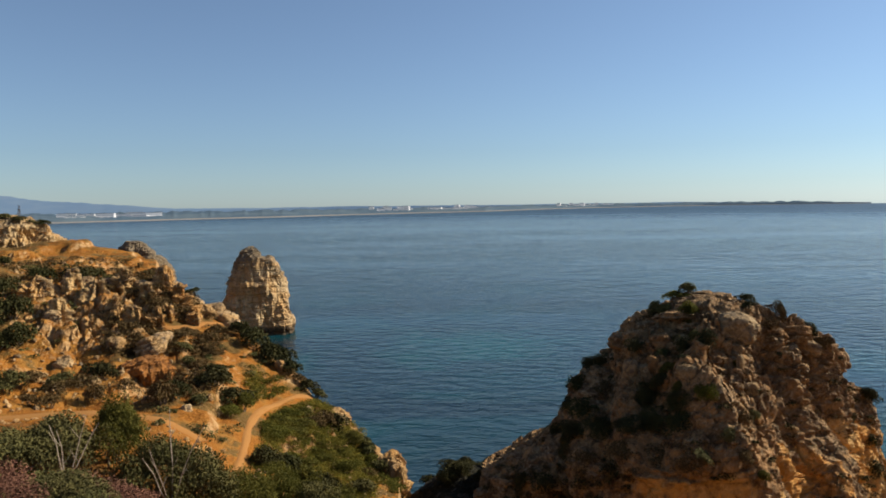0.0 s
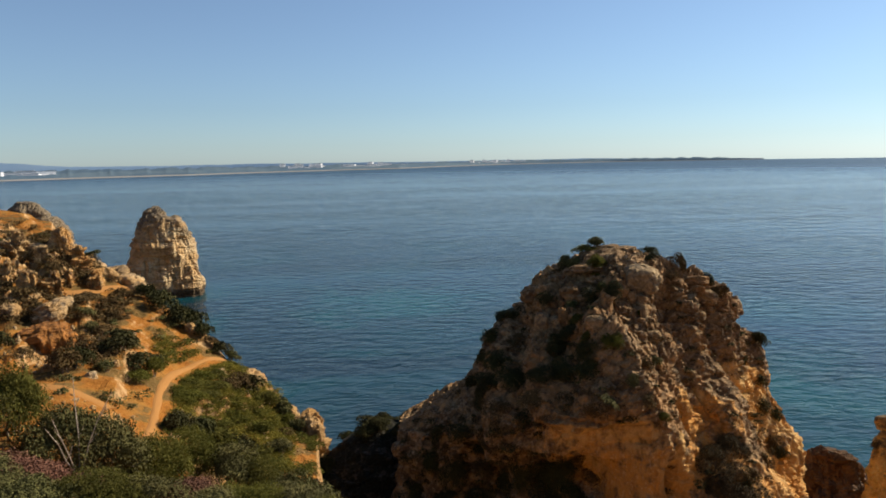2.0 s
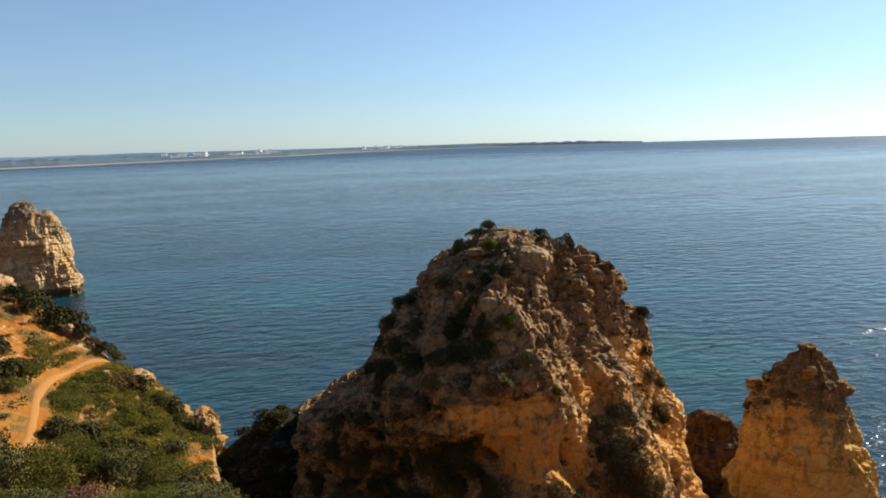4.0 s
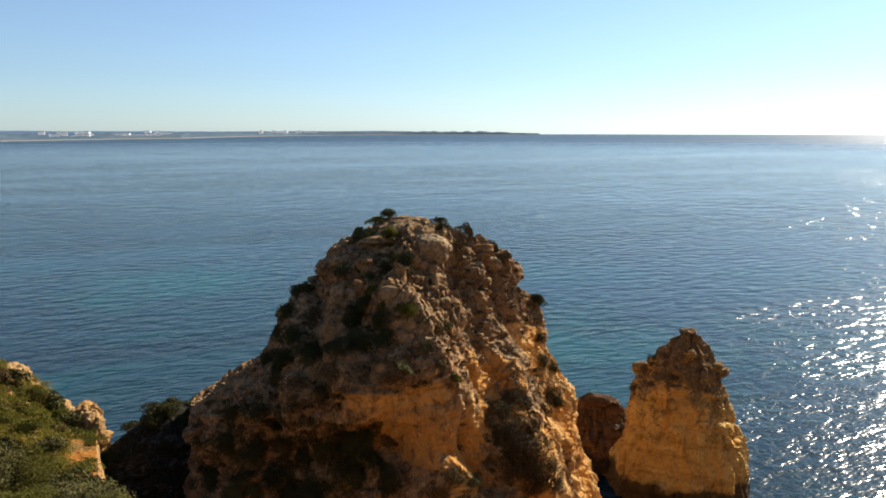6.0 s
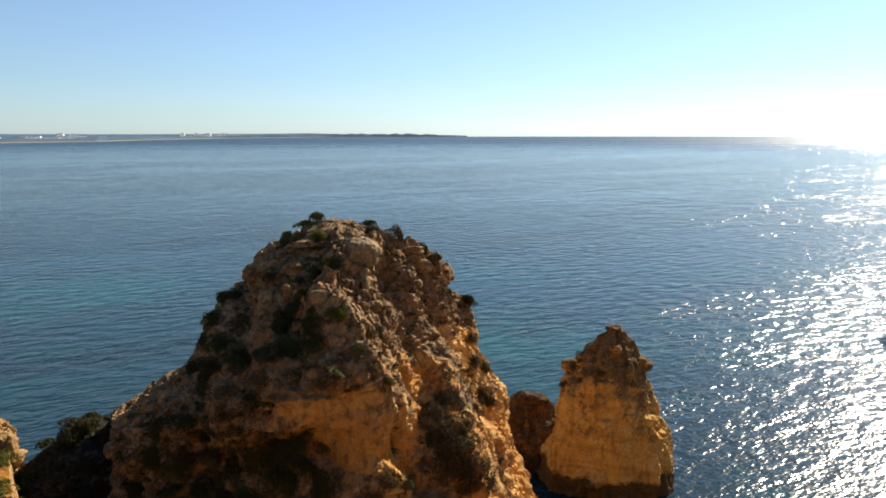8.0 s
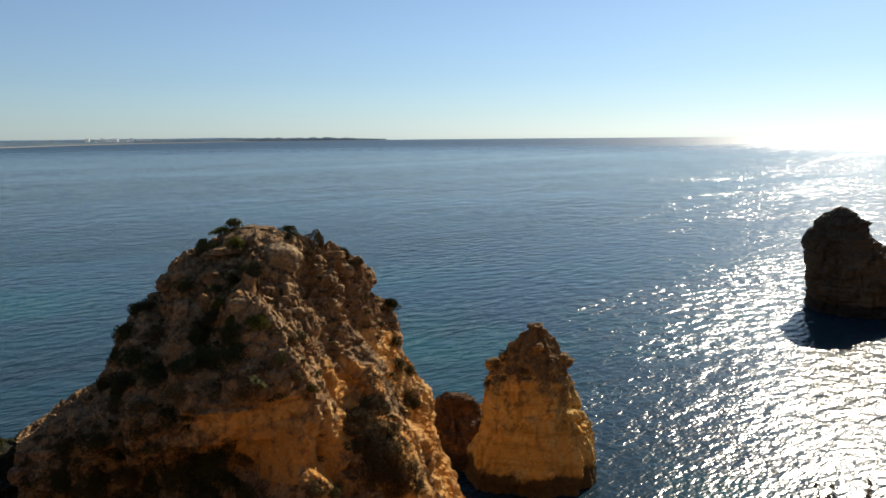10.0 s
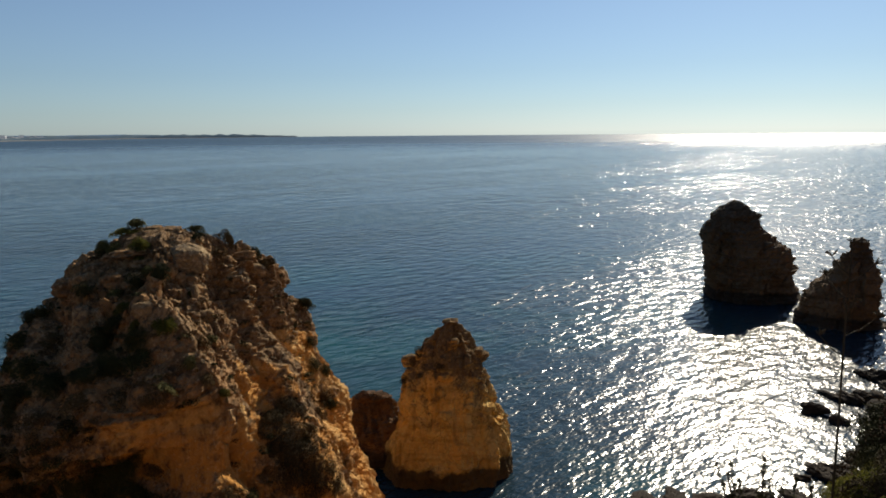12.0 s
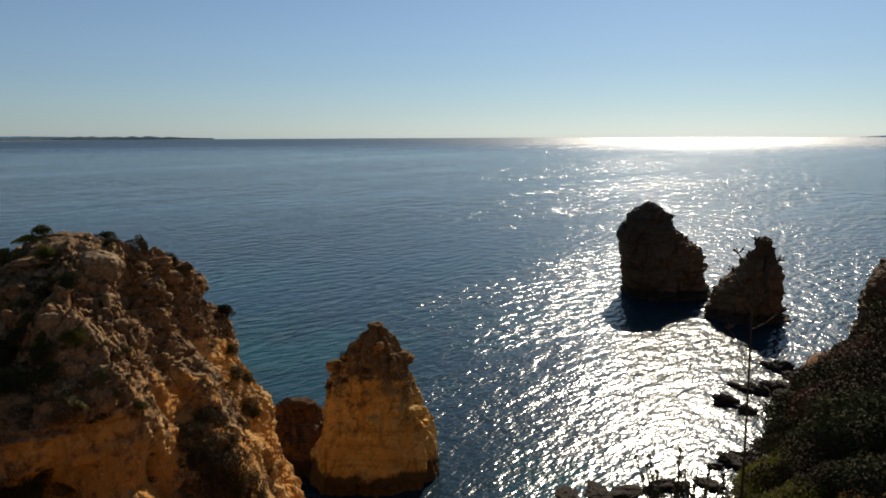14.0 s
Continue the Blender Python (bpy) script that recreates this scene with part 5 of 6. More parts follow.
def dead_branch(az, d, height, seed):
    """Bleached bare branches standing out of the thicket."""
    rnd = np.random.RandomState(seed)
    p = plan(az, d)
    z, _ = rest(p[0], p[1], GROUND)
    root = new("dead_shrub")
    root.location = (p[0], p[1], z - 0.1)
    for k in range(4):
        a, out, h = rnd.uniform(0, 6.28), rnd.uniform(0.15, 0.5), height * rnd.uniform(0.7, 1.0)
        pts = [(math.cos(a) * out * h * s ** 1.5 + rnd.uniform(-0.05, 0.05), math.sin(a) * out * h * s ** 1.5 + rnd.uniform(-0.05, 0.05), h * s) for s in (0, 0.25, 0.5, 0.75, 1.0)]
        v, f = twig(pts, 0.035, 0.012, 6)
        limb = mesh_object("branch", v, f, DEAD_WOOD, root)
        for q in (2, 3):
            c, b2 = np.array(pts[q]), rnd.uniform(0, 6.28)
            tip = c + (math.cos(b2) * 0.35, math.sin(b2) * 0.35, 0.5)
            v, f = twig([c, (c + tip) / 2 + (0, 0, -0.04), tip], 0.016, 0.006, 5)
            mesh_object("twig", v, f, DEAD_WOOD, limb)
    tagged(root, "bleached dead shrub standing out of the thicket", "shrub", "dead shrubs")


for k, (az, d, h) in enumerate([(-21.6, 31.0, 4.3), (-28.6, 31.5, 3.3)]):
    dead_branch(az, d, h, 600 + k)

# scrub on the crag: kind, across and height on its face, width, height
for row in [
    ("olive", -4.4, 25.0, 1.5, 0.7), ("dark", -4.9, 24.8, 1.2, 0.7), ("green", -2.9, 25.3, 1.3, 0.9), ("green", -2.5, 25.3, 1.0, 1.1), ("dark", 0.4, 25.5, 1.3, 0.5), ("dry", 2.0, 25.0, 1.4, 1.1), ("dry", 1.7, 24.4, 1.2, 0.9),
    ("dark", 3.9, 24.1, 1.2, 0.7), ("dry", 4.9, 23.1, 1.2, 1.2), ("dark", 7.2, 20.4, 1.8, 1.3), ("dark", 7.5, 19.5, 1.8, 1.2), ("dry", 6.6, 21.0, 1.4, 1.0), ("green", -2.8, 24.7, 0.9, 0.5), ("olive", -2.4, 24.2, 1.3, 0.8), ("dark", -1.6, 24.2, 1.6, 0.8),
    ("dark", -3.0, 23.6, 1.5, 0.8), ("green", 0.0, 22.9, 0.8, 0.5), ("olive", -4.2, 23.0, 1.4, 0.6), ("green", -3.6, 22.6, 1.2, 0.5), ("dark", -5.6, 23.3, 1.5, 0.7),
    ("bigdark", -4.0, 21.8, 2.0, 0.8), ("bigdark", -2.8, 21.5, 2.0, 0.9), ("bigdark", -4.8, 21.0, 2.2, 0.8), ("bigdark", -4.0, 20.3, 2.4, 0.8), ("green", -1.5, 22.1, 1.4, 0.6), ("green", -2.9, 22.1, 1.1, 0.5), ("dark", -3.0, 20.6, 2.0, 0.7),
    ("dry", -7.2, 20.7, 2.2, 0.7), ("bigdark", -5.6, 20.0, 2.4, 0.7), ("bigdark", -7.1, 19.4, 2.6, 0.7), ("dry", -5.4, 19.2, 2.2, 0.6), ("dark", -8.2, 19.9, 2.2, 0.8), ("bigdark", -8.8, 18.8, 2.4, 0.7), ("dark", -9.2, 18.0, 2.0, 0.7), ("dry", -7.6, 18.2, 2.2, 0.6),
    ("dark", -8.9, 21.3, 1.6, 0.9), ("dark", -9.2, 20.7, 1.6, 0.9), ("dark", -8.2, 21.6, 1.5, 0.8), ("dark", -9.8, 19.3, 1.4, 0.8), ("dark", -10.6, 17.4, 1.3, 0.8),
    ("olive", -0.5, 20.6, 1.1, 0.5), ("dry", 0.3, 19.8, 1.3, 0.5), ("olive", -1.5, 19.6, 1.4, 0.5), ("dry", -2.2, 19.4, 1.7, 0.5), ("olive", 0.8, 20.8, 1.0, 0.5), ("dry", -3.6, 19.2, 1.8, 0.5), ("green", 1.0, 19.0, 1.0, 0.5), ("dry", 0.2, 21.2, 1.2, 0.5),
    ("bigbrown", 3.7, 15.9, 2.4, 1.2), ("bigbrown", 4.6, 16.1, 2.6, 1.3), ("bigbrown", 4.1, 14.9, 3.0, 1.3), ("bigbrown", 5.1, 14.3, 3.0, 1.3), ("bigbrown", 4.4, 13.6, 2.8, 1.2), ("bigbrown", 5.8, 12.8, 2.8, 1.2), ("dry", 6.4, 13.2, 2.0, 0.9), ("dry", 6.9, 11.5, 2.4, 1.0), ("dry", 5.6, 15.2, 1.8, 0.9),
    ("dry", 0.9, 14.0, 1.8, 0.6), ("olive", 2.1, 13.5, 1.6, 0.6), ("dry", 0.3, 13.3, 1.8, 0.6), ("dry", 1.6, 12.8, 1.8, 0.7),
    ("bigdark", -3.8, 14.8, 2.6, 0.8), ("bigdark", -4.8, 14.4, 2.8, 0.9), ("bigdark", -4.7, 12.9, 3.0, 1.0), ("bigdark", -6.6, 12.4, 3.0, 1.0), ("bigdark", -2.2, 13.2, 2.6, 0.8), ("bigdark", -6.4, 14.6, 2.4, 0.8), ("dry", -2.6, 14.6, 1.8, 0.6), ("dark", -3.4, 13.6, 2.2, 0.8),
    ("dark", -10.0, 16.0, 1.8, 0.7), ("dark", -11.9, 15.3, 1.5, 0.6), ("bigdark", -12.4, 13.6, 2.2, 0.8), ("bigdark", -10.6, 13.4, 2.6, 0.8), ("dry", -9.0, 13.8, 2.2, 0.7), ("bigdark", -8.9, 14.6, 2.2, 0.7), ("bigdark", -7.4, 13.2, 2.6, 0.8), ("bigdark", -11.0, 11.6, 2.6, 0.9),
    ("bigdark", -13.6, 10.8, 2.2, 0.8), ("olive", -11.6, 10.8, 2.4, 1.2), ("olive", -10.6, 10.9, 1.8, 1.0), ("bigdark", -9.2, 12.0, 2.6, 0.9), ("bigdark", -8.0, 11.4, 2.6, 0.9), ("dry", -9.6, 17.0, 1.8, 0.6), ("dry", -8.2, 16.6, 1.8, 0.6),
    ("dark", 7.6, 15.8, 1.3, 0.6), ("dark", 8.6, 14.8, 1.2, 0.6), ("dark", 8.8, 12.8, 1.6, 0.8), ("dry", 8.2, 13.4, 1.5, 0.7), ("dark", 7.4, 17.4, 1.1, 0.6), ("dark", 6.2, 19.0, 1.0, 0.5), ("dry", 7.0, 14.6, 1.4, 0.6),
]:
    plant_face(*row)
for row in [("olive", 15.6, 45.3, 1.6, 1.1), ("green", 14.9, 45.5, 2.0, 0.8), ("dark", 18.8, 44.6, 1.5, 0.7), ("dry", 20.3, 43.6, 1.6, 1.3), ("dry", 22.2, 41.6, 1.4, 1.3), ("olive", 13.6, 45.4, 1.6, 0.8)]:
    plant(*row, MAIN)
# dark scrub on the spire's shoulders and ledges, added in place of lichen patches
for row in [("dry", -3.2, 10.6, 1.6, 0.4), ("dark", -2.5, 11.5, 1.4, 0.4), ("dry", -0.8, 10.8, 1.6, 0.3), ("dry", -4.0, 9.0, 1.4, 0.4), ("dark", -5.0, 4.6, 1.7, 0.5), ("dry", -2.4, 9.7, 1.6, 0.3)]:
    plant_face(*row, host=SPIRE)
for k in range(26):
    a, r = count_rnd.uniform(0, 6.28), count_rnd.uniform(0.3, 5.5)
    c = at_bearing(0.9, 52)
    plant("dark", c.x + math.cos(a) * r, c.y + math.sin(a) * r, count_rnd.uniform(1.6, 2.6), count_rnd.uniform(0.8, 1.4), DARK_MOUND)
for k in range(14):
    p = plan(count_rnd.uniform(-38, -29.3), count_rnd.uniform(117, 123))
    plant("olive" if k % 3 else "dark", p[0], p[1], count_rnd.uniform(2, 3.4), count_rnd.uniform(0.8, 1.3), FAR_CLIFF)


# low scrub and grass that cannot be counted
def scrub_field(name, spots, material, label, leaves, leaf, seed):
    """Tufts of leaves, each given by its place and size, joined into one sheet of growth."""
    rnd = np.random.RandomState(seed)
    out = []
    for x, y, z, s in spots:
        lobes = [((rnd.uniform(-0.4, 0.4) * s, rnd.uniform(-0.4, 0.4) * s, 0.14 * s), (0.34 * s, 0.34 * s, 0.26 * s)) for _ in range(3)]
        v, f = leaf_cloud(lobes, leaves, leaf * (0.6 + 0.4 * s), rnd)
        out.append((v + (x, y, z - 0.05), f))
    v, f = join(out)
    return tagged(mesh_object(name, v, f, material), label, "scrub", kind="stuff")


def slope_spots(n, az0, az1, d0, d1, seed, size0, size1, thin, scale=9.0):
    rnd = np.random.RandomState(seed)
    az, d = np.radians(rnd.uniform(az0, az1, n)), rnd.uniform(d0, d1, n)
    x, y = np.sin(az) * d, np.cos(az) * d
    dist = np.sqrt(((np.c_[x, y][:, None] - ALL_PATHS[None]) ** 2).sum(2).min(1))
    keep = (vnoise(np.c_[x / scale, y / scale, 0 * x + 0.5], seed) > thin) & (dist > 0.9)
    x, y = x[keep], y[keep]
    return list(zip(x, y, land(x, y), rnd.uniform(size0, size1, len(x))))


scrub_field("dry_scrub", slope_spots(800, -36, -15, 46, 102, 501, 0.6, 1.7, 0.1), LEAF_DRY, "low dry brown scrub scattered over the ochre slope", 110, 0.09, 1)
scrub_field("hillside_scrub", slope_spots(900, -25.5, -17.5, 66, 92, 507, 0.6, 1.6, -0.2, 5.0), LEAF_DRY, "dry brown scrub between the rocks of the hillside", 110, 0.09, 9)
scrub_field("olive_scrub", slope_spots(520, -36, -5, 46, 100, 502, 0.6, 1.6, 0.15), LEAF_OLIVE, "low olive scrub scattered over the slope", 110, 0.09, 2)
scrub_field("green_scrub", slope_spots(700, -15.4, -4.2, 44, 66, 503, 0.6, 1.5, -0.35, 6.0), LEAF_GREEN, "low green plants covering the cliff shoulder", 130, 0.085, 3)
scrub_field("grass", slope_spots(2000, -15.8, -6.0, 44, 65, 504, 0.5, 1.1, -0.6, 6.0), LEAF_GRASS, "rough green grass beside the cliff path", 70, 0.07, 4)
rnd = np.random.RandomState(77)
spots, left_spots = [], []
for k in range(420):
    x, z = rnd.uniform(-10.5, 7.5), rnd.uniform(13.5, 24.8)
    c, n = face_spot(x, z)
    if c and n.z > 0.2 and not (-5.5 < x < 1.2 and z < 18.6):
        spots.append((c.x, c.y, c.z, rnd.uniform(0.3, 0.9)))
for k in range(420):
    c, n = face_spot(rnd.uniform(-15, -4.5), rnd.uniform(9.5, 18.5))
    if c and vnoise(np.array([[c.x / 2.5, c.y / 2.5, c.z / 2.5]]), 45)[0] > -0.15:
        left_spots.append((c.x, c.y, c.z - 0.1, rnd.uniform(0.5, 1.3)))
scrub_field("shade_scrub", left_spots[::2], LEAF_DARK, "dark green scrub matting the crag's flank", 100, 0.075, 8)
scrub_field("ledge_scrub", left_spots[1::2], LEAF_DRY, "dry brown scrub hanging over the crag's shaded ledges", 110, 0.075, 7)
scrub_field("crag_scrub", spots[::2], LEAF_DARK, "dark low scrub clinging to the crag", 120, 0.07, 5)
scrub_field("crag_dry_scrub", spots[1::2], LEAF_DRY, "dry brown scrub clinging to the crag", 110, 0.06, 6)


# ---- boulders ----
BOULDERS = [boulder_mesh("boulder", (1, 0.9, 0.75), 200 + k, ROCK_BOULDER, 2.2 + 0.5 * k) for k in range(5)]
BLOCKS = {host: [boulder_mesh("block", (1, 0.8, 0.6), 220 + k, host.data.materials[0], 2.6 + 0.4 * k, 4, 0.75) for k in range(4)] for host in (MAIN, SPIRE, LEFT_STACK, RIGHT_STACK, RIGHT_STACK_B)}


def boulder(x, y, size, seat=0.25, only=None, label="pale weathered limestone boulder resting on the slope", tall=1.0):
    z, n = rest(x, y, only)
    if z is None:
        return
    ob = new("boulder", count_rnd.choice(BOULDERS))
    ob.matrix_world = Matrix.Translation((x, y, z + size * 0.4 * tall - seat * size)) @ Euler((count_rnd.uniform(-0.3, 0.3), count_rnd.uniform(-0.3, 0.3), count_rnd.uniform(0, 6.28))).to_matrix().to_4x4() @ Matrix.Diagonal((size * 0.5, size * 0.5 * count_rnd.uniform(0.8, 1.15), size * 0.5 * tall, 1))
    tagged(ob, label, "boulder", "headland boulders")


# bearing, distance, size, how tall for its width
for az, d, s, tall in [(-19.4, 84, 4.4, 1.0), (-20.2, 83, 2.8, 0.9), (-18.3, 79, 2.6, 1.1), (-17.4, 77.5, 3.0, 1.0), (-16.7, 76, 2.6, 1.0), (-18.9, 76, 2.2, 1.0), (-22.6, 66.5, 2.6, 0.9), (-21.8, 67.5, 1.8, 0.9), (-19.6, 80, 2.0, 1.2),
                      (-21.2, 85, 1.6, 1.0), (-22.8, 79, 2.0, 1.0), (-4.4, 54.0, 1.7, 1.4), (-5.1, 54.6, 1.5, 1.3), (-4.0, 53.4, 1.2, 1.5), (-6.0, 57.0, 1.8, 1.2), (-8.6, 61.5, 1.3, 1.0), (-13.2, 67.5, 1.2, 1.2), (-12.6, 67.8, 1.1, 1.1),
                      (-26.8, 82, 1.6, 1.0), (-25.2, 80, 1.5, 1.0), (-27.8, 80, 1.6, 1.0), (-30.2, 64, 1.5, 0.9), (-28.4, 66, 1.4, 1.0), (-25.0, 67, 1.5, 1.0), (-23.8, 64, 1.3, 1.0), (-29.0, 73, 1.6, 1.0)]:
    p = plan(az, d)
    boulder(p[0], p[1], s, 0.3, GROUND, tall=tall)
for k in range(80):
    az, d = count_rnd.uniform(-34, -5), count_rnd.uniform(50, 98)
    p = plan(az, d)
    if vnoise(np.array([[p[0] / 7, p[1] / 7, 3.5]]), 43)[0] > 0.0 and np.sqrt(((ALL_PATHS - p) ** 2).sum(1).min()) > 1.5:
        boulder(p[0], p[1], count_rnd.uniform(0.4, 1.1), 0.35, GROUND)


# broken blocks bedded in the great crag, as parts of it
def bed_block(x, y, size, flat=1.0, lift=0.1, host=MAIN, pale=False):
    z, n = rest(x, y, host)
    if z is None or z < 1.5:
        return
    ob = new("block", count_rnd.choice(PALE if pale else BLOCKS[host]))
    ob.parent = host
    ob.matrix_basis = host.matrix_world.inverted() @ Matrix.Translation((x, y, z + lift * size)) @ Euler((count_rnd.uniform(-0.25, 0.25), count_rnd.uniform(-0.25, 0.25), count_rnd.uniform(0, 6.28))).to_matrix().to_4x4() @ Matrix.Diagonal((size * 0.5, size * 0.5, size * 0.5 * flat, 1))
    if pale:
        ob["label"] = "pale grey limestone block"


PALE = [boulder_mesh("block", (1, 0.85, 0.7), 260 + k, ROCK_BLOCK, 3.4, 4, 0.6) for k in range(2)]
for o in (LEFT_STACK, RIGHT_STACK, RIGHT_STACK_B):
    surface(o)
bpy.context.view_layer.update()
# the pale cap block and the slabs beside it: across and height on the face, width, height, pale or not
def face_block(x, z, wide, tall, pale, turn=None):
    p, n = face_spot(x, z)
    if p is None:
        return
    ob = new("block", count_rnd.choice(PALE if pale else BLOCKS[MAIN]))
    ob.parent = MAIN
    turn = count_rnd.uniform(-0.5, 0.5) - radians(22.6) if turn is None else turn
    rock = Euler((count_rnd.uniform(-0.15, 0.15), count_rnd.uniform(-0.15, 0.15), turn)).to_matrix().to_4x4()
    ob.matrix_basis = MAIN.matrix_world.inverted() @ Matrix.Translation(p - n * 0.12 * wide) @ rock @ Matrix.Diagonal((wide * 0.5, wide * 0.46, tall * 0.72, 1))
    if pale:
        ob["label"] = "pale grey limestone block"


for row in [
    (0.0, 24.7, 2.1, 1.6, True), (-3.3, 25.0, 2.4, 0.7, False), (-4.4, 24.8, 1.4, 0.7, False), (-2.8, 24.4, 1.7, 0.6, False), (3.9, 23.2, 1.05, 0.85, True), (3.1, 24.2, 1.5, 0.8, False), (4.8, 22.9, 0.8, 1.3, False), (2.0, 24.0, 1.0, 0.8, False),
    (-7.0, 23.3, 1.5, 1.2, False), (-6.2, 23.6, 1.1, 1.0, False), (-8.1, 22.5, 1.0, 1.0, False), (-5.9, 22.0, 0.9, 1.7, True), (-5.0, 22.0, 1.1, 1.1, True), (-2.5, 22.9, 1.2, 0.9, True), (0.5, 21.9, 0.9, 0.7, True), (-0.2, 23.6, 0.9, 0.9, False),
    (0.1, 22.9, 0.4, 1.3, True), (1.0, 23.4, 0.9, 0.8, False), (-4.4, 23.8, 1.2, 0.9, False), (-3.4, 23.4, 1.0, 0.8, False), (-5.4, 24.2, 1.2, 0.9, False), (-1.2, 23.2, 0.8, 0.7, False), (2.6, 23.0, 0.7, 0.9, False), (-13.4, 14.6, 1.6, 1.2, False), (-14.6, 13.6, 1.8, 1.2, False),
]:
    face_block(*row)
for k in range(110):
    x, z = count_rnd.uniform(-9.5, 6.5), count_rnd.uniform(18.6, 24.6)
    size = count_rnd.uniform(0.2, 0.6)
    face_block(x, z, size, size * count_rnd.uniform(0.6, 1.1), count_rnd.random() < 0.15)

for host, az, d, reach, n in ((SPIRE, 42.6, 65.2, 5, 24), (LEFT_STACK, -14.9, 188, 8, 22), (RIGHT_STACK, 64.9, 147, 8, 20), (RIGHT_STACK_B, 72.9, 133, 6, 16)):
    for k in range(n):
        c = at_bearing(az, d)
        bed_block(c.x + count_rnd.uniform(-reach, reach), c.y + count_rnd.uniform(-reach, reach), count_rnd.uniform(0.6, 1.8), count_rnd.uniform(0.7, 1.3), -0.1, host)

# ---- rocks in the water off the cove ----
WET = [boulder_mesh("sea_rock", (1, 0.8, 0.5), 240 + k, ROCK_WET, 2.2, 4, 1.9) for k in range(3)]
for az, d, s, h in [(70.9, 88, 1.9, 1.3), (70.5, 87.4, 1.0, 0.7), (74.9, 104, 2.4, 1.4), (74.2, 105, 1.8, 1.0), (73.7, 105.5, 1.4, 0.7), (75.4, 101, 2.4, 0.7), (72.4, 94, 2.6, 0.7), (73.3, 94, 2.2, 1.1), (74.0, 94.5, 2.4, 1.2), (74.8, 95, 3.0, 1.4),
                    (72.6, 86, 1.7, 0.8), (75.4, 92, 3.4, 1.2), (75.6, 88, 3.4, 1.2), (75.2, 84, 3.2, 1.0), (74.9, 80, 2.8, 1.0), (73.8, 77, 2.4, 0.8), (72.8, 73, 2.4, 0.9), (71.6, 71.5, 2.2, 0.9), (73.6, 72, 2.8, 1.2), (70.2, 66, 2.0, 0.6),
                    (66.5, 64, 2.2, 0.6), (64.0, 62, 2.4, 0.6), (61.5, 61, 2.6, 0.6), (59.0, 60.5, 2.2, 0.5), (68.0, 64.5, 1.6, 0.6), (70.6, 70, 1.2, 0.4), (76.4, 97, 3.6, 1.6), (76.8, 92, 4.0, 1.8)]:
    ob = new("sea_rock", count_rnd.choice(WET))
    p = plan(az, d)
    ob.matrix_world = Matrix.Translation((p[0], p[1], h * 0.25)) @ Euler((0, 0, count_rnd.uniform(0, 6.28))).to_matrix().to_4x4() @ Matrix.Diagonal((s * 0.6, s * 0.5, h, 1))
    tagged(ob, "dark wet rock awash beside the shore", "rock", "rocks awash")

# ---- the slope to the right of the viewpoint ----
for row in [
    ("bigdark", 80.8, 12.5, 1.9, 0.7), ("bigdry", 80.2, 12.0, 1.7, 0.7), ("bigbrown", 79.0, 11.6, 1.6, 0.8), ("bigdark", 77.8, 10.6, 1.5, 0.8), ("bigdry", 77.0, 10.0, 1.2, 0.8), ("bigbrown", 82.4, 11.0, 2.0, 0.9),
    ("bigdark", 80.6, 9.6, 1.7, 0.8), ("bigbrown", 81.4, 8.2, 1.6, 0.8), ("bigdark", 79.0, 8.4, 1.5, 0.8), ("bigbrown", 77.4, 8.2, 1.2, 0.7), ("bigdark", 80.4, 7.2, 1.2, 0.7), ("bigbrown", 82.6, 7.0, 1.4, 0.8),
    ("bigdark", 78.0, 7.0, 1.0, 0.55), ("bigreen", 76.0, 7.4, 0.9, 0.5), ("bigdry", 75.8, 9.0, 1.0, 0.7), ("bigbrown", 78.0, 9.6, 1.3, 0.8), ("bigdark", 84.0, 13.0, 2.2, 1.2), ("bigbrown", 84.6, 9.0, 1.8, 1.1),
    ("bigdry", 83.0, 9.4, 1.6, 0.8), ("big", 81.0, 6.6, 1.1, 0.6), ("bigdark", 83.6, 6.0, 1.2, 0.6), ("bigdry", 80.4, 8.0, 1.2, 0.7), ("bigbrown", 79.2, 6.4, 0.9, 0.5), ("big", 79.8, 10.2, 1.4, 0.8), ("bigdark", 82.0, 5.2, 0.9, 0.45),
    ("bigreen", 75.6, 7.2, 1.1, 0.55), ("bigreen", 76.4, 6.2, 0.9, 0.5), ("bigbrown", 77.4, 6.0, 0.9, 0.5), ("big", 75.0, 6.4, 0.9, 0.5), ("bigreen", 77.8, 5.2, 0.8, 0.4), ("bigreen", 76.2, 5.2, 0.7, 0.4), ("bigbrown", 79.2, 5.4, 0.8, 0.45), ("bigreen", 79.6, 4.6, 0.7, 0.35), ("big", 77.2, 8.2, 1.0, 0.6), ("bigreen", 74.4, 5.4, 0.7, 0.4),
    ("bigreen", 71.4, 6.2, 0.8, 0.45), ("bigreen", 69.4, 5.4, 0.6, 0.35), ("bigreen", 73.6, 6.8, 0.9, 0.5), ("bigdry", 66.8, 5.2, 0.5, 0.3),
]:
    plant_at(*row)


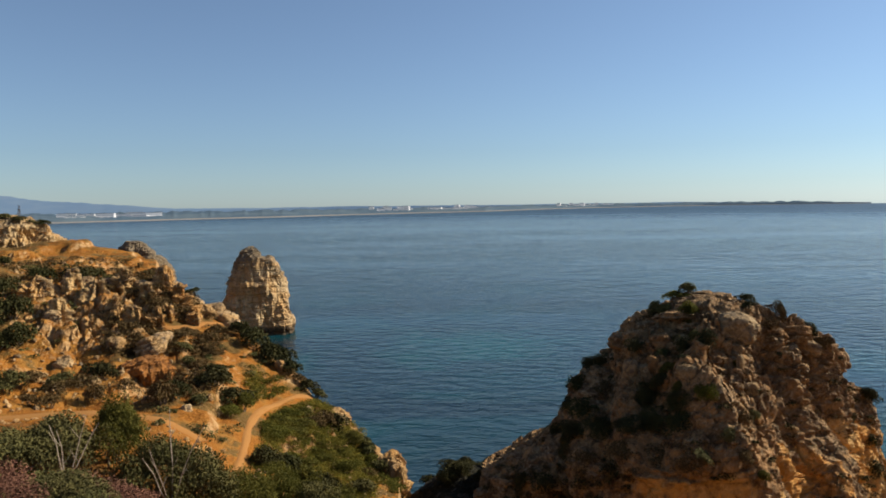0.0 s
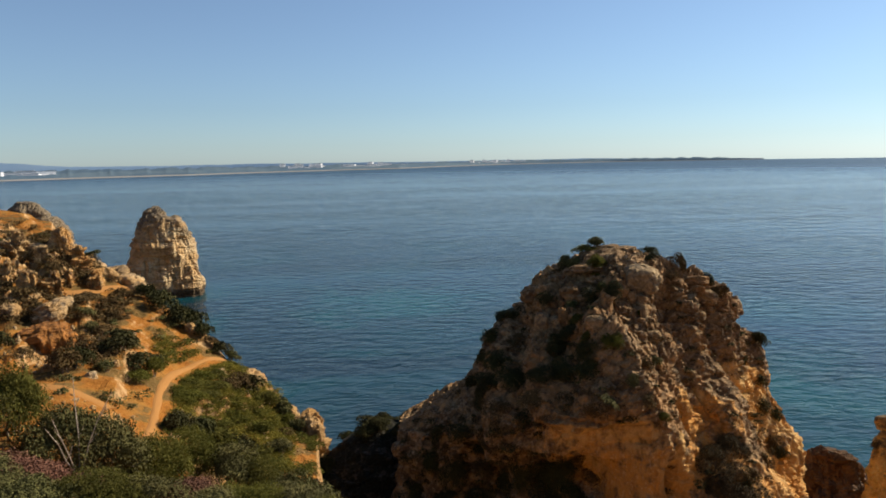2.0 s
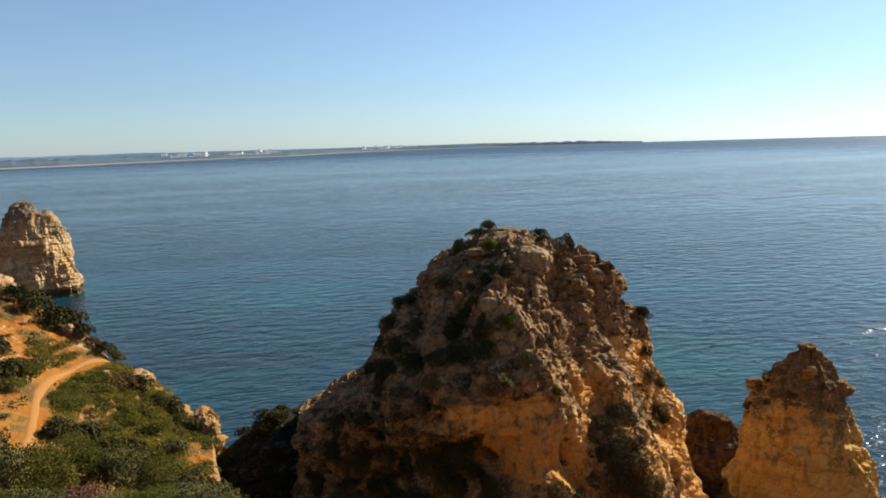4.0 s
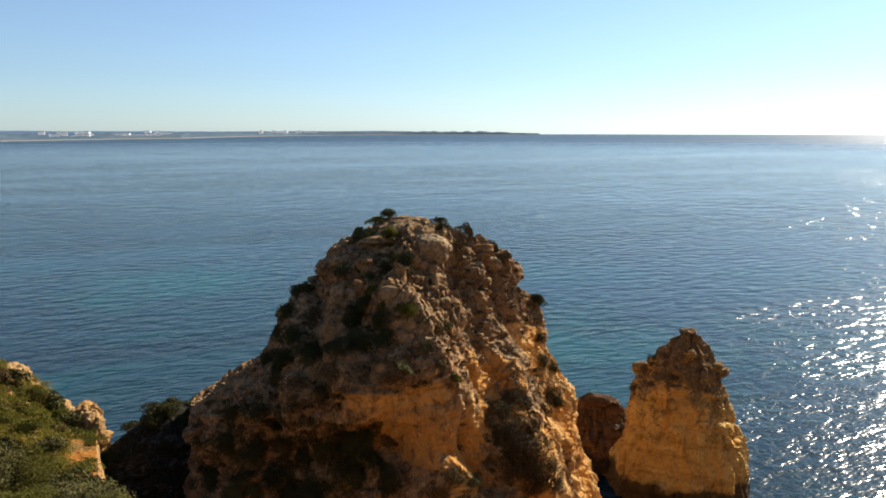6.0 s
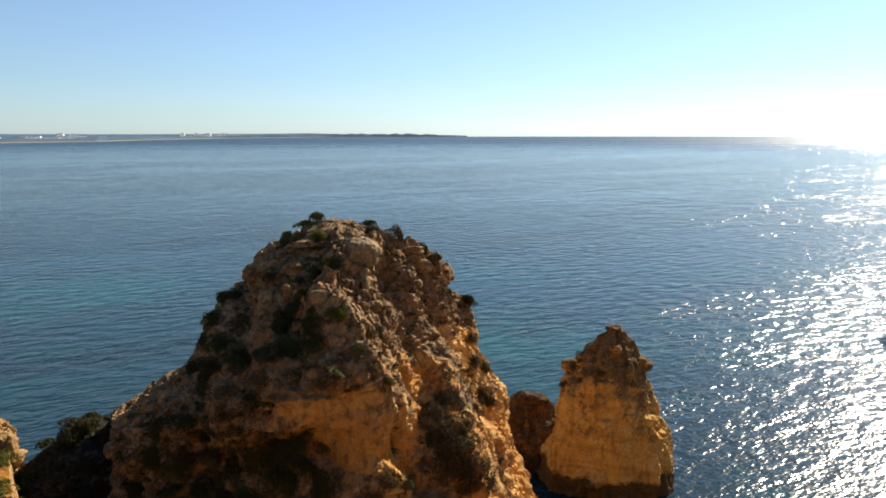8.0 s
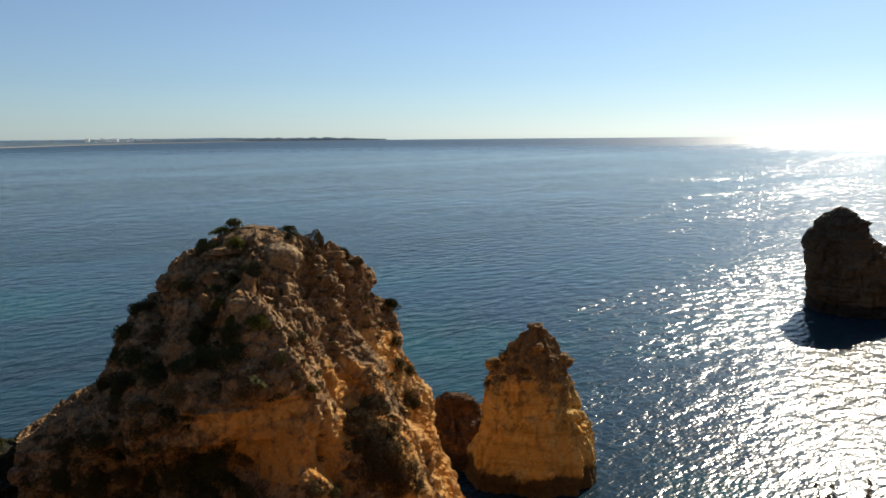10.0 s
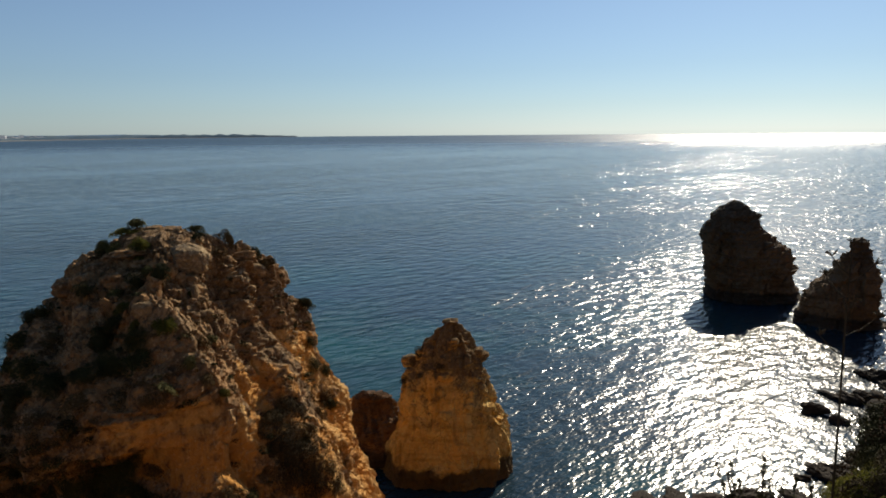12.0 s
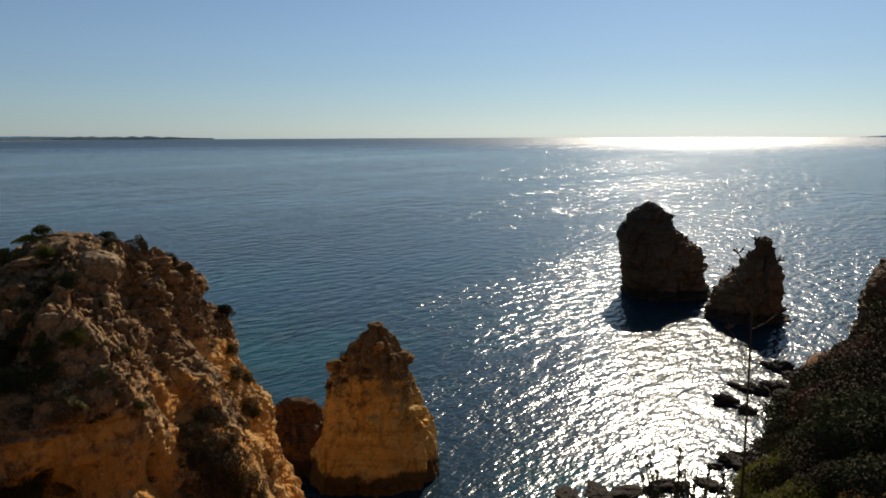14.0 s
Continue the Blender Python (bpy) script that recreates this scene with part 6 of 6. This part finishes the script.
def grass_tuft(az, d, blades, height, seed):
    """Long dry arching grass blades from one root."""
    rnd = np.random.RandomState(seed)
    p = plan(az, d)
    z, _ = rest(p[0], p[1], GROUND)
    root = new("grass_tuft")
    root.location = (p[0], p[1], z - 0.03)
    for k in range(blades):
        a, h, out = rnd.uniform(0, 6.28), height * rnd.uniform(0.6, 1.1), rnd.uniform(0.15, 0.6)
        pts = [(math.cos(a) * out * h * s ** 2, math.sin(a) * out * h * s ** 2, h * (s - 0.35 * out * s ** 3)) for s in (0, 0.35, 0.7, 1.0)]
        v, f = twig(pts, 0.006, 0.002, 3)
        mesh_object("blade", v, f, LEAF_STRAW, root)
    tagged(root, "tuft of long dry straw coloured grass", "grass", "dry grass tufts")


for k, (az, d) in enumerate([(80.6, 12.0), (79.4, 11.4), (81.6, 11.6), (78.4, 11.0), (76.8, 10.6), (80.0, 10.4), (82.6, 10.0), (75.8, 9.6)]):
    grass_tuft(az, d, 14, 1.3, 300 + k)


def fennel(az, d, height):
    """A tall dry fennel stalk with bare side branches and umbels at its head."""
    rnd = np.random.RandomState(7)
    p = plan(az, d)
    z, _ = rest(p[0], p[1], GROUND)
    root = new("fennel_stalk")
    root.location = (p[0], p[1], z - 0.05)
    axis = [(0.012 * math.sin(s * 9), 0.01 * math.cos(s * 7), s * height) for s in np.linspace(0, 1, 16)]
    v, f = twig(axis, 0.012, 0.005, 7)
    mesh_object("stem", v, f, STALK, root)
    for k, (s, reach, a) in enumerate([(0.995, 0.1, 0.4), (0.97, 0.16, 2.6), (0.95, 0.14, 4.6), (0.9, 0.2, 1.2), (0.86, 0.22, 3.6), (0.8, 0.2, 5.4), (0.74, 0.16, 2.0)]):
        c = np.array([0, 0, s * height])
        tip = c + (math.cos(a) * reach, math.sin(a) * reach, 0.14)
        v, f = twig([c, (c + tip) / 2 + (0, 0, -0.02), tip], 0.005, 0.003, 5)
        branch = mesh_object("branch", v, f, STALK, root)
        rays = []
        for q in range(11):
            b2, r2 = rnd.uniform(0, 6.28), rnd.uniform(0.02, 0.055)
            end = tip + (math.cos(b2) * r2, math.sin(b2) * r2, rnd.uniform(0.015, 0.05))
            rays.append(twig([tip, (tip + end) / 2 + (0, 0, 0.004), end], 0.0022, 0.0045, 4))
        v, f = join(rays)
        tagged(mesh_object("umbel", v, f, STALK, branch), kind="stuff")
    tagged(root, "tall dry fennel stalk with open umbels", "plant")


fennel(72.55, 5.5, 2.5)


def spurge(az, d, height, seed):
    """A small bushy plant with upright leafy shoots."""
    rnd = np.random.RandomState(seed)
    p = plan(az, d)
    z, _ = rest(p[0], p[1], GROUND)
    root = new("spurge_plant")
    root.location = (p[0], p[1], z - 0.03)
    for k in range(24):
        a, out, h = rnd.uniform(0, 6.28), rnd.uniform(0.03, 0.3) * height, height * rnd.uniform(0.55, 1.0)
        tip = np.array([math.cos(a) * out, math.sin(a) * out, h])
        mid = tip * (0.4, 0.4, 0.5)
        v, f = twig([(0, 0, 0), mid, tip], 0.008, 0.004, 5)
        shoot = mesh_object("shoot", v, f, BARK, root)
        lobe = [(tuple(mid + (tip - mid) * s), (0.024 * (1.15 - 0.7 * s), 0.024 * (1.15 - 0.7 * s), 0.05)) for s in (0.0, 0.15, 0.3, 0.45, 0.6, 0.75, 0.9, 1.0)]
        v, f = leaf_cloud(lobe, 110, 0.02, rnd)
        mesh_object("foliage", v, f, LEAF_DARK, shoot)
    tagged(root, "small dark bushy plant with upright leafy shoots", "plant")


spurge(68.1, 4.6, 1.28, 401)
spurge(66.2, 4.4, 0.95, 402)
spurge(69.8, 4.9, 1.1, 403)


def agave_stalk(az, d):
    """A dried agave flower stalk on the far cliff's top."""
    p = plan(az, d)
    z, _ = rest(p[0], p[1], FAR_CLIFF)
    root = new("agave_stalk")
    root.location = (p[0], p[1], (z or 31) - 0.1)
    v, f = twig([(0, 0, 0), (0.03, 0, 1.3), (0.02, 0.02, 2.6)], 0.06, 0.03, 6)
    mesh_object("stem", v, f, STALK, root)
    rnd = np.random.RandomState(9)
    v, f = leaf_cloud([((0, 0, 1.5 + 0.28 * k), (0.26 - 0.03 * k, 0.26 - 0.03 * k, 0.12)) for k in range(5)], 240, 0.07, rnd)
    mesh_object("seed_head", v, f, LEAF_DRY, root)
    tagged(root, "dried agave stalk with a seed head on the cliff", "plant")


agave_stalk(-30.7, 118)


# ---- loose stones on the slope ----
def rubble():
    rnd = np.random.RandomState(91)
    bm = bmesh.new()
    bmesh.ops.create_icosphere(bm, subdivisions=1, radius=1)
    base = np.array([v.co for v in bm.verts])
    tri = np.array([[v.index for v in f.verts] for f in bm.faces])
    bm.free()
    out = []
    for x, y, z, s in slope_spots(1500, -36, -5, 42, 100, 505, 0.12, 0.5, -0.2, 8.0):
        v = base * (1 + rnd.uniform(-0.3, 0.3, (len(base), 1))) * s * 0.5 * rnd.uniform(0.6, 1.2, 3)
        out.append((v + (x, y, z + 0.05 * s), tri))
    v, f = join(out)
    tagged(mesh_object("rubble", v, f, ROCK_BOULDER), "loose ochre stones strewn over the slope", "stones", kind="stuff")


rubble()
